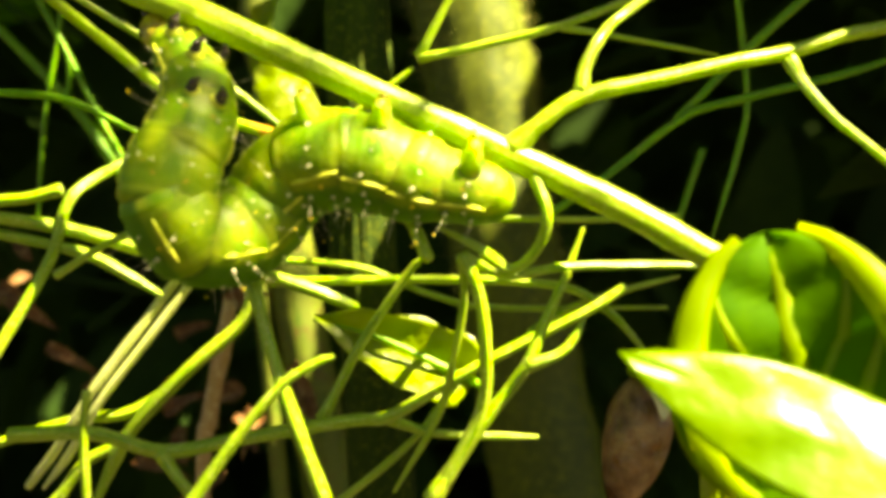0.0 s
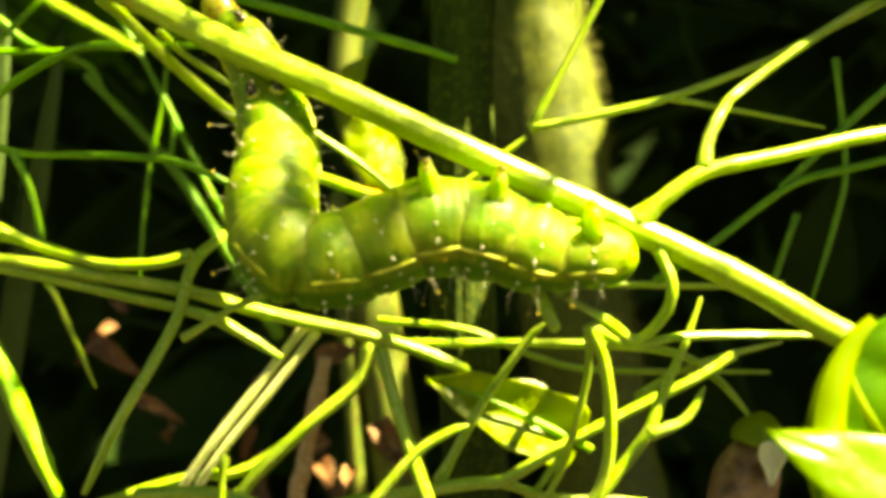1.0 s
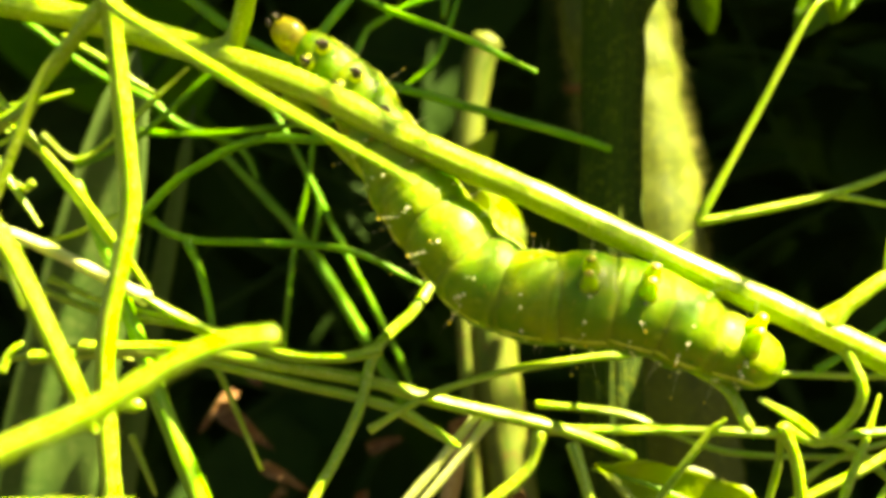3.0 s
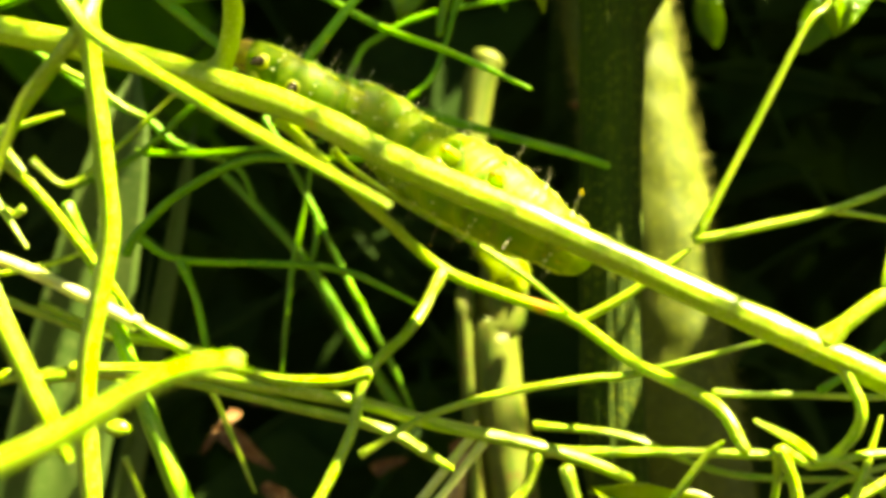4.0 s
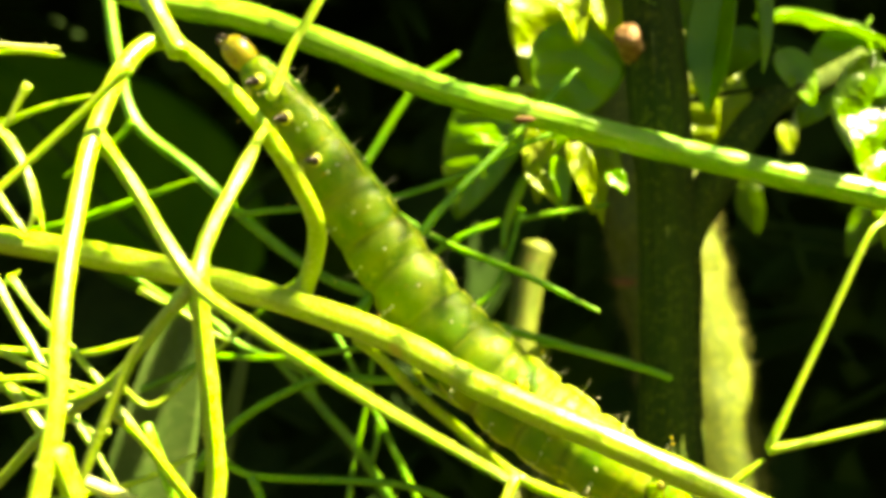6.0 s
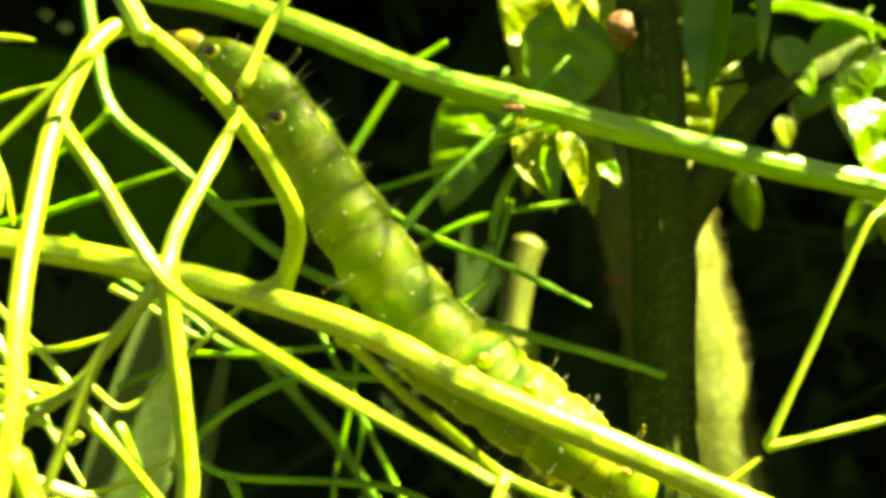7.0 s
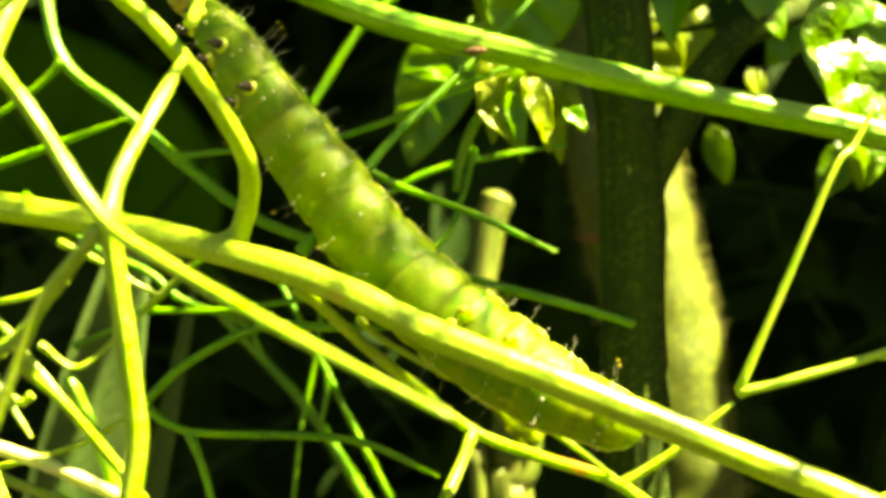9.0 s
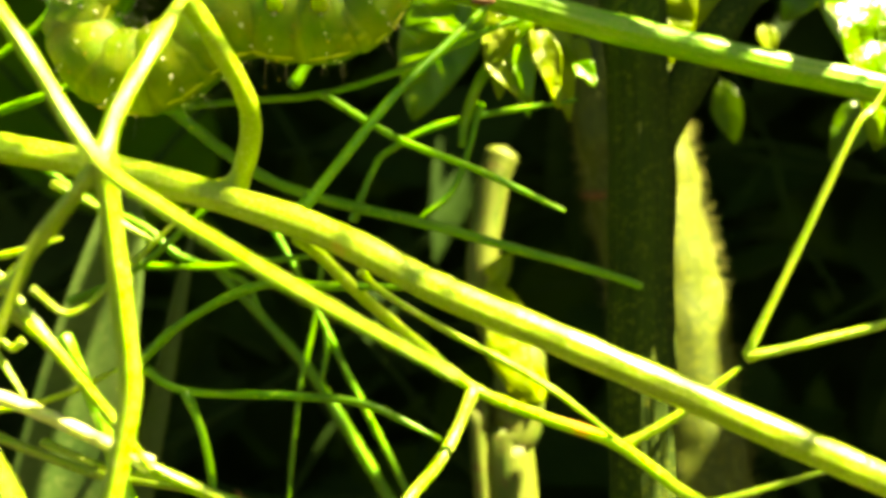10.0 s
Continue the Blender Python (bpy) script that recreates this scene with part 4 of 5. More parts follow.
# ---- plants behind ----
def build_dark_stem():
    top = thing("woody_plant", "dark ridged upright plant stem with leafy shoots", "plant", (-5.3, 16, -20))
    bm = bmesh.new()
    line = curve_points([(-4.2, 16, -76), (-5.3, 16, -18), (-6.4, 16, 0), (-6.5, 16, 15), (-6.4, 16, 27), (-7.4, 16, 47), (-9, 16, 80)], 8)
    sweep(bm, line, [2.1 + 0.25 * math.sin(i * 0.9) * (0.3 if i != 34 else 1) for i in range(len(line))], 48, 15, 0.06, 0.06, 3)
    part("main_stem", bm, BARK, top)
    bm = bmesh.new()
    line = curve_points([(-6.2, 16, 24.5), (-4.9, 16.4, 27.9), (-3.0, 16.5, 30.8), (-0.8, 16.7, 34.3), (1.6, 17.2, 37.0), (5, 18.5, 38.6), (9, 20, 41)], 5)
    sweep(bm, line, [1.7 - 0.03 * i for i in range(len(line))], 14, 7, 0.04, 0.08, 5)
    part("side_shoot", bm, BARK, top)
    bm = bmesh.new()
    line = curve_points([(-8.6, 15.6, 40.2), (-9.2, 13.6, 40.7), (-9.5, 12.8, 41)], 3)
    sweep(bm, line, [0.95, 0.95, 0.9, 0.85, 0.95, 0.9, 0.4], 12, 0, 0, 0.25, 2)
    part("cut_stub", bm, DRY, top, "reddish brown scar of a broken shoot")
    bm = bmesh.new()
    line = curve_points([(-7.2, 15.5, 34.0), (-9.4, 15.2, 34.2), (-10.5, 15, 34)], 3)
    sweep(bm, line, [0.9, 0.8, 0.7, 0.6, 0.5, 0.4, 0.2], 10, 0, 0, 0.1, 4)
    part("bud_stub", bm, BARK, top)
    bm = bmesh.new()
    line = curve_points([(-13.7, 14.5, 34.3), (-15.7, 14.5, 32.0), (-17.1, 14.5, 30.0), (-17.9, 14.5, 27.6), (-18.1, 14.5, 26.0)], 5)
    sweep(bm, line, [0.5 - 0.012 * i for i in range(len(line))], 10, 0, 0, 0.1, 6)
    part("leaf_stalk", bm, LEAF, top)
    bm = bmesh.new()
    line = curve_points([(-6.5, 20.0, 37.8), (-4.1, 20.0, 38.0), (-1.2, 20.0, 38.4), (1.6, 20.0, 38.8)], 4)
    sweep(bm, line, [0.28 - 0.008 * i for i in range(len(line))], 8)
    part("tendril", bm, BARK, top)
    for base, tip, w, face, mat, kw in (
            ((-11.6, 17.5, 43.0), (-14.4, 17.0, 35.4), 7.2, (0.1, -1, 0.1), LEAF, dict(shape=0.7, fold=0.12, wave=0.03)),
            ((-12.3, 27.0, 54.5), (-13.7, 26.5, 37.5), 10.0, (0.2, -0.9, 0.4), LEAF_YELLOW, dict(shape=0.75, wave=0.05)),
            ((-15.1, 20.0, 38.6), (-18.8, 19.5, 39.0), 1.6, (0.1, -0.6, 0.8), LEAF_YELLOW, dict(fold=0.4)),
            ((-13.0, 24.0, 50.3), (-9.5, 23.0, 45.1), 3.0, (0.4, -0.7, 0.5), LEAF_YELLOW, dict(fold=0.3)),
            ((9.0, 17.6, 40.2), (9.6, 13.5, 26.5), 9.0, (0.25, -0.72, 0.70), LEAF_GLOSS, dict(shape=0.7, fold=0.25, wave=0.07)),
            ((11.7, 27.0, 45.7), (6.2, 26.0, 37.6), 5.3, (0.3, -0.8, 0.5), LEAF, dict(shape=0.7)),
            ((-1.8, 15.0, 46.5), (-4.4, 14.0, 35.8), 4.0, (-0.6, -0.8, 0.2), LEAF, dict(shape=0.75, fold=0.6, wave=0.06)),
            ((0.0, 15.0, 45.6), (1.1, 14.5, 38.8), 1.9, (0.6, -0.8, 0.1), LEAF, dict(fold=0.6)),
            ((-5.9, 17.0, 46.5), (-5.1, 16.5, 41.6), 3.2, (0.1, -1, 0.1), LEAF, dict(fold=0.4, wave=0.05)),
            ((2.4, 40.0, 46.5), (2.2, 39.0, 37.6), 5.6, (0.3, -0.8, 0.5), LEAF_YELLOW, dict(shape=0.8, fold=0.2, wave=0.06)),
            ((-8.7, 15.0, 45.4), (-6.2, 14.0, 43.2), 2.6, (0, -0.6, 0.8), LEAF, dict(fold=0.3)),
            ((4.3, 28.0, 46.9), (17.9, 27.0, 44.2), 5.8, (-0.1, -0.4, 1), LEAF, dict(fold=0.35)),
            ((2.2, 17.5, 41.0), (4.6, 16.4, 36.8), 2.8, (0.1, -1, 0.3), LEAF, dict(shape=0.7)),
            ((-15.1, 13.8, 34.1), (-16.5, 13.2, 31.2), 2.2, (0.2, -0.85, 0.5), LEAF_YELLOW, dict(shape=0.65, fold=0.4, wave=0.08)),
            ((-13.4, 13.8, 33.6), (-11.6, 13.2, 28.5), 1.9, (0.2, -0.85, 0.5), LEAF_YELLOW, dict(shape=0.65, fold=0.4, wave=0.08)),
            ((-10.8, 13.8, 31.2), (-9.5, 13.2, 29.8), 1.5, (0.2, -0.85, 0.5), LEAF, dict(shape=0.65, fold=0.4, wave=0.08)),
            ((-14.3, 13.8, 32.5), (-13.8, 13.2, 28.9), 1.6, (0.2, -0.85, 0.5), LEAF, dict(shape=0.65, fold=0.4, wave=0.08)),
            ((-13.6, 13.8, 45.4), (-12.5, 13.2, 40.6), 2.6, (0.2, -0.85, 0.5), LEAF_YELLOW, dict(shape=0.65, fold=0.4, wave=0.08)),
            ((-17.7, 13.8, 33.3), (-21.7, 13.2, 33.9), 1.2, (0.2, -0.85, 0.5), LEAF, dict(shape=0.65, fold=0.4, wave=0.08)),
            ((-16.5, 13.8, 31.5), (-14.4, 13.2, 29.3), 1.3, (0.2, -0.85, 0.5), LEAF_YELLOW, dict(shape=0.65, fold=0.4, wave=0.08)),
            ((1.0, 18.0, 42.6), (-2.6, 17.5, 39.0), 3.6, (-0.1, -0.8, 0.5), LEAF, dict(shape=0.7, fold=0.3)),
            ((10.6, 16.6, 38.9), (7.4, 16.2, 37.2), 2.6, (-0.1, -0.9, 0.3), LEAF, dict(shape=0.7, fold=0.3)),
            ((1.5, 31.0, 44.3), (-3.1, 30.0, 36.0), 5.0, (0.2, -0.8, 0.5), LEAF_YELLOW, dict(shape=0.7, fold=0.3, wave=0.08)),
            ((8.1, 40.0, 40.6), (8.7, 39.5, 38.0), 1.8, (0.1, -0.8, 0.5), LEAF_YELLOW, dict(shape=0.7, fold=0.3)),
            ((4.3, 40.0, 35.6), (5.0, 39.0, 30.3), 2.6, (-0.5, -0.9, 0.1), LEAF_NEAR, dict(shape=0.8, fold=0.2, wave=0.05)),
            ((11.3, 24.0, 30.4), (8.3, 23.0, 26.5), 3.0, (0.1, -0.8, 0.5), LEAF_GLOSS, dict(shape=0.7, fold=0.3)),
            ((-14.4, 17, 36.5), (-15.9, 16.5, 29.8), 3.4, (-0.2, -1, 0.2), LEAF_YELLOW, dict(fold=0.4)),
            ((-12.8, 17, 35.5), (-10.6, 16.2, 28.3), 2.8, (0.3, -1, 0.2), LEAF_YELLOW, dict(fold=0.5)),
            ((-11.0, 17, 33.5), (-9.4, 16.4, 30.6), 2.0, (0.3, -1, 0.4), LEAF_YELLOW, dict(fold=0.4)),
            ((-14.5, 18, 33.0), (-13.6, 17.4, 28.6), 2.0, (0, -1, 0.3), LEAF, dict(fold=0.4)),
            ((-17.5, 24, 40.0), (-22.5, 23.5, 30.0), 7.0, (-0.3, -1, 0.3), LEAF, dict(shape=0.7)),
            ((-4.5, 25, 41), (-1.8, 25.5, 34.0), 5.5, (0.2, -1, 0.4), LEAF_YELLOW, dict(shape=0.7, fold=0.4))):
        leaf_thing("", base, tip, w, face, mat, parent=top, **kw)


def build_shade_shoot():
    """An unseen leafy shoot, added up-sun to shade the dark stem and leaves beside it."""
    top = thing("shade_shoot", "unseen leafy shoot added overhead to shade the woody plant", "plant shoot", (-9, 16, 80))
    bm = bmesh.new()
    line = curve_points([(-8.6, 16, 74), (-8, 12, 84), (0, 4, 88), (10, 0, 86), (24, -3, 76)], 5)
    sweep(bm, line, [1.6 - 0.05 * i for i in range(len(line))], 10, 0, 0, 0.1, 7)
    part("shoot", bm, BARK, top)
    rnd = random.Random(21)
    shaded = [(-6.3, 16, 14 + 2.7 * k) for k in range(14)] + [(-6.3, 16, -6 - 2.7 * k) for k in range(12)]
    for x, y, z in shaded + [(-3, 14.5, 43), (-1, 15, 42), (0.5, 16.5, 40.5), (2, 17, 39.5), (2.6, 17, 42), (4.5, 17, 43)]:
        foot = Vector((x + rnd.uniform(-1.2, 1.2), y + rnd.uniform(-0.8, 0.8), z))
        p = foot + SUN * (rnd.uniform(56, 66) if z > 0 else rnd.uniform(64, 74)) + Vector((1, 2.5, 2))
        bm = bmesh.new()
        blade(bm, p, p + Vector((rnd.uniform(-3, 1), -6, -3)), rnd.uniform(4.5, 6), (0.5, 0.1, 0.85), fold=0.2, bend=0.1, shape=0.7, thick=0.12)
        part("leaf", bm, LEAF, top)


def build_downy_stem():
    top = thing("downy_stalk", "thick pale yellow-green stalk covered in white down", "plant stem", (15.1, 52, -75))
    line = curve_points([(15.1, 52.0, -75.0), (12.2, 52.0, -55.0), (9.3, 52.0, -36.0), (6.6, 52.0, -18.0), (4.4, 52.0, -5.0), (2.8, 52.0, 5.0), (1.5, 52.0, 14.5), (0.1, 52.0, 22.0), (-1.3, 52.0, 29.0), (-2.4, 52.0, 36.0), (-3.2, 52.0, 46.0), (-4.4, 52.0, 60.0), (-5.4, 52.0, 77.0), (-6.4, 52.0, 95.0)], 6)
    n = len(line)
    radii = [5.6 - 0.006 * i for i in range(n)]
    bm = bmesh.new()
    sweep(bm, line, radii, 36, 9, 0.018, 0.10, 8)
    part("stalk", bm, HAIRY, top)
    bm = bmesh.new()
    hairs(bm, line[20:], radii[20:], 3600, 1.9, 4, 0.028)
    tagged(part("down", bm, DOWN, top, "fine white hairs"), kind="stuff")
    bm = bmesh.new()
    ball(bm, (-6.2, 47.5, 26.5), 0.8, (1.7, 0.6, 0.6))
    part("scar", bm, DRY, top, "small orange-brown scar")


def build_straw_stalk():
    top = thing("straw_stalk", "pale green upright stalk with a torn leaf sheath", "plant stem", (-11, 31, -76))
    # the broken upper stalk, the thick lower one that it rises from, and a thin one beside it
    line = curve_points([(-15.0, 32.0, 28.7), (-15.3, 32.0, 27.8), (-15.9, 32.0, 26.0), (-16.5, 32.0, 22.3), (-16.8, 32.0, 17.8), (-16.0, 32.0, 14.1), (-14.5, 32.0, 11.0)], 5)
    n = len(line)
    bm = bmesh.new()
    sweep(bm, line, [(0.3, 0.8, 1.15, 1.32, 1.42)[i] if i < 5 else 1.45 - 0.3 * i / n for i in range(n)], 18, 7, 0.05, 0.12, 12)
    part("upper_stalk", bm, STRAW, top)
    line = curve_points([(-13.6, 32.0, 13.2), (-13.9, 32.0, 10.5), (-14.2, 32.0, 6.1), (-14.6, 32.0, 0.6), (-8.9, 32.0, -40.0), (-8.0, 32.0, -76.0)], 5)
    n = len(line)
    bm = bmesh.new()
    sweep(bm, line, [(0.9, 1.5, 1.8)[i] if i < 3 else 1.92 + 0.01 * i for i in range(n)], 22, 9, 0.05, 0.08, 13)
    part("stalk", bm, STRAW, top)
    line = curve_points([(-17.2, 31.0, 9.3), (-16.9, 31.0, 6.2), (-16.8, 31.0, 0.8), (-11.0, 31.0, -76.0)], 5)
    bm = bmesh.new()
    sweep(bm, line, [0.35 if i == 0 else 0.72 for i in range(len(line))], 12, 5, 0.05, 0.08, 14)
    part("side_stalk", bm, STRAW, top, "thin dull green stalk")
    bm = bmesh.new()
    blade(bm, (-12.4, 29.6, 8.1), (-16.0, 29.8, 18.6), 4.6, (0.45, -1, 0.1), fold=-0.45, bend=0.03, wave=0.03, teeth=3, shape=0.8, rows=18, thick=0.12)
    sheath = part("sheath", bm, LEAF_YELLOW, top, "torn yellow-green leaf sheath")
    bm = bmesh.new()
    blade(bm, (-16.0, 29.6, 17.7), (-14.5, 29.2, 20.1), 2.0, (0.2, -0.8, 0.6), fold=0.5, bend=0.15, wave=0.1, rows=12, thick=0.1)
    part("sheath_flap", bm, LEAF_YELLOW, sheath, "torn curled edge of the sheath")


def build_grey_leaf():
    for base, tip, w, face in (((-66, 30, -76), (-44.1, 29.0, 26.5), 8.2, (0.35, -1, 0.25)), ((-58, 33, -76), (-42.3, 32.0, 22.7), 2.4, (0.75, -0.7, 0.2))):
        top = thing("grey_green_leaf", "broad grey-green strap leaf with a pale bloom", "leaf", base, group="strap leaves")
        bm = bmesh.new()
        blade(bm, base, tip, w, face, fold=0.35, bend=-0.04, shape=1.5, rows=24, thick=0.2, round_off=0.5)
        b = part("blade", bm, LEAF_GREY, top)
        bm = bmesh.new()
        a, e = Vector(base), Vector(tip)
        sweep(bm, [a.lerp(e, q) + Vector((0, -0.35, 0)) for q in (0, 0.3, 0.6, 0.9)], [0.5, 0.4, 0.3, 0.1], 6)
        part("midrib", bm, LEAF_GREY, b)


def build_near_leaf():
    top = thing("broad_leaf", "broad leaf with shade put into its deep green blade, yellow veins and a folded lobe", "leaf", (20, -9, -6))
    bm = bmesh.new()
    base, tip, face = Vector((16.0, -10.0, -9.9)), Vector((14.0, -8.0, 1.9)), Vector((-0.28, -0.92, 0.14))
    wide = 10.6
    blade(bm, base, tip, wide, face, fold=0.22, bend=0.10, wave=0.02, shape=0.8, rows=28, cols=10, thick=0.12, round_off=0.45)
    plate = part("blade", bm, LEAF_SHADE_SIDE, top)
    along = (tip - base).normalized()
    nrm = (face - along * face.dot(along)).normalized()
    side = along.cross(nrm)
    length = (tip - base).length

    def on_leaf(s, x):
        half = wide / 2 * math.sin(math.pi * s ** 0.8) ** 0.45
        lift = 0.22 * half * abs(x) ** 1.3 - 0.10 * length * s * s + 0.02 * wide * math.sin(s * 9 + x * 1.5) * abs(x)
        lift += 0.02 * wide * (abs(math.sin(abs(x) * 2.2 - s * 13)) ** 0.6 * 2 - 1) * (1 - abs(x) ** 3)
        return base + along * (length * s) + side * (half * x) + nrm * lift

    def band(line, half):
        """A raised fleshy vein or rolled margin: a low rounded strip along a line on the leaf."""
        bm = bmesh.new()
        rows = []
        for i, q in enumerate(line):
            d = (line[min(i + 1, len(line) - 1)] - line[max(i - 1, 0)]).normalized()
            w = d.cross(nrm).normalized()
            h = half * (0.35 + 0.65 * math.sin(math.pi * (i + 0.6) / (len(line) + 0.2)))
            rows.append([bm.verts.new(q + w * h * x + nrm * (0.28 * h * (1 - x * x) - 0.04)) for x in (-1, -0.6, -0.2, 0.2, 0.6, 1)])
        for a, b in zip(rows, rows[1:]):
            for k in range(5):
                bm.faces.new((a[k], a[k + 1], b[k + 1], b[k]))
            bm.faces.new((a[5], a[0], b[0], b[5]))
        return bm

    for sign in (-1, 1):
        part("margin", band([on_leaf(0.05 + 0.93 * k / 20, sign * 0.88) for k in range(21)], 0.9), LEAF_VEIN, plate, "yellow-green rolled margin")
    for s0, x1, s1, half in ((0.04, 0.0, 0.97, 0.5), (0.10, -0.8, 0.62, 0.3), (0.10, 0.8, 0.62, 0.3), (0.34, -0.75, 0.82, 0.26), (0.34, 0.75, 0.82, 0.26)):
        part("vein", band([on_leaf(s0 + (s1 - s0) * q ** 1.2, x1 * q) for q in [i / 15 for i in range(16)]], half * 1.15), LEAF_VEIN, plate, "broad yellow-green vein")
    bm = bmesh.new()
    blade(bm, (23, -14.5, -9.6), (7.2, -10.6, -3.3), 5.6, (0.06, -0.84, 0.52), fold=-0.06, bend=-0.03, wave=0.05, shape=0.8, rows=24, cols=10, thick=0.12)
    part("lobe", bm, LEAF_SHINE, top, "sunlit folded lobe with a white glare")
    bm = bmesh.new()
    blade(bm, (24, -12, -14), (17.3, -11, -4.8), 3.4, (0.4, -0.8, 0.4), fold=0.3, bend=0.05, thick=0.1)
    part("side_lobe", bm, LEAF_NEAR, top)
    # a broad leaf of the same plant, far behind the fronds
    base, tip = (-51.8, 76.0, 27.7), (-87.2, 74.0, 64.4)
    leaf_thing("dull green broad leaf in deep shade", base, tip, 26, (0.2, -0.9, 0.4), LEAF_SHADE_SIDE, shape=0.75, fold=0.15)


def build_pod():
    top = thing("brown_pod", "glossy mottled brown dry seed pod", "seed pod", (11.2, 9.7, -11))
    bm = bmesh.new()
    line = [Vector((12.0, 9.7, -6.8)).lerp(Vector((9.5, 9.7, -15.6)), k / 12) for k in range(13)]
    sweep(bm, line, [0.25] + [2.05 * math.sin(math.pi * (k / 12) ** 0.8) ** 0.6 + 0.05 for k in range(1, 12)] + [0.2], 20, 0, 0, 0.15, 6)
    part("shell", bm, POD, top)
    bm = bmesh.new()
    blade(bm, (12.1, 7.9, -7.0), (11.9, 7.3, -9.6), 1.7, (0.2, -1, 0.35), bend=-0.1, fold=0.5, wave=0.1, thick=0.08)
    part("husk", bm, WHITE, top, "pale papery flake")
    bm = bmesh.new()
    sweep(bm, curve_points([(12.3, 9.6, -5.6), (12.0, 9.6, -6.6), (11.7, 9.6, -7.6)], 4), [0.35, 0.7, 1.0, 1.3, 1.5, 1.62, 1.7, 1.72, 1.6][:9], 14, 5, 0.06, 0.1, 2)
    part("cap", bm, LEAF_YELLOW, top, "yellow-green pod cap")
    bud = thing("flower_bud", "pale green bud with narrow bracts", "bud", (15.5, 8, -16))
    for k in range(5):
        bm = bmesh.new()
        x = 14.2 + 1.1 * k
        blade(bm, (15.5 + 0.3 * k, 8, -19), (x, 7.4 - 0.3 * (k % 2), -11.4 - 0.5 * (k % 2)), 1.5, (0.1 * k - 0.2, -1, 0.3), fold=0.4, bend=0.02)
        part("bract", bm, LEAF_YELLOW, bud)


def build_calyx():
    top = thing("curled_leaf", "yellow-green curled young leaf hanging in the frond", "leaf", (-4, 8, -5))
    bm = bmesh.new()
    blade(bm, (1.0, 8, -7.4), (-8.6, 8.4, -3.4), 4.6, (0.0, -0.95, 0.35), fold=0.7, bend=-0.06, wave=0.12, teeth=3, rows=20, cols=7, thick=0.1, quilt=0.004)
    part("blade", bm, LEAF_YELLOW, top)
    bm = bmesh.new()
    line = curve_points([(1.5, 8, -7.6), (-1.5, 7.5, -6.0), (-5, 7.4, -4.4), (-8.6, 8.3, -3.6)], 4)
    sweep(bm, line, [0.3 - 0.018 * i for i in range(len(line))], 7)
    part("midrib", bm, VEIN, top)


def build_litter():
    rnd = random.Random(9)
    for k in range(16):
        p = Vector((rnd.uniform(-40, -12), rnd.uniform(24, 40), rnd.uniform(-20, 0)))
        ob = thing("dry_leaf", "curled brown dead leaf caught among stems", "dead leaf", p, group="dead leaves")
        bm = bmesh.new()
        d = Vector((rnd.uniform(-1, 1), rnd.uniform(-0.5, 0.5), rnd.uniform(-0.6, 0.6))).normalized()
        blade(bm, p, p + d * rnd.uniform(3, 6), rnd.uniform(1.0, 2.2), (rnd.uniform(-0.5, 0.5), -1, 0.6), fold=0.9, bend=0.2, wave=0.15, thick=0.08, seed=k)
        part("blade", bm, DRY, ob)
    ob = thing("dry_twig", "pale bleached dead twig standing in the shade", "twig", (-17.5, 20, -40))
    bm = bmesh.new()
    line = curve_points([(-19, 20, -70), (-19.3, 22, -20), (-18.6, 22, -12), (-17.7, 22, -7.6), (-16.9, 22, -3.6)], 5)
    sweep(bm, line, [0.62 + 0.06 * math.sin(i * 0.9) if i < len(line) - 3 else 0.5 for i in range(len(line))], 10, 0, 0, 0.15, 3)
    part("stick", bm, BLEACHED, ob)


def build_tangle():
    rnd = random.Random(31)
    top = thing("stem_tangle", "tangle of far green stems, shade put into their colour", "foliage", (0, 60, -75))
    for k in range(36):
        y = rnd.uniform(62, 90)
        x, z = rnd.uniform(-80, 30), rnd.uniform(-35, 45)
        d = Vector((rnd.uniform(-1, 1), rnd.uniform(-0.3, 0.3), rnd.uniform(-0.2, 1.2))).normalized() * rnd.uniform(12, 30)
        s = Vector((rnd.uniform(-3, 3), 0, rnd.uniform(-3, 3)))
        p = Vector((x, y, z))
        line = curve_points([p - d, p - d * 0.4 + s, p + d * 0.3 - s * 0.3, p + d], 4)
        r = rnd.uniform(0.25, 0.55)
        bm = bmesh.new()
        sweep(bm, line, [r * (1.1 - 0.5 * i / len(line)) for i in range(len(line))], 7)
        part("stem", bm, LEAF_SHADE_TINT, top)


bm = bmesh.new()
ball(bm, (-33.5, -4.0, 1.8), 0.5, (1.4, 0.7, 0.9))
part("bud", bm, TWIG, left_frond, "small pale green bud")

build_tangle()
build_dark_stem()
build_shade_shoot()
build_downy_stem()
build_straw_stalk()
build_grey_leaf()
build_near_leaf()
build_pod()
build_calyx()
build_litter()

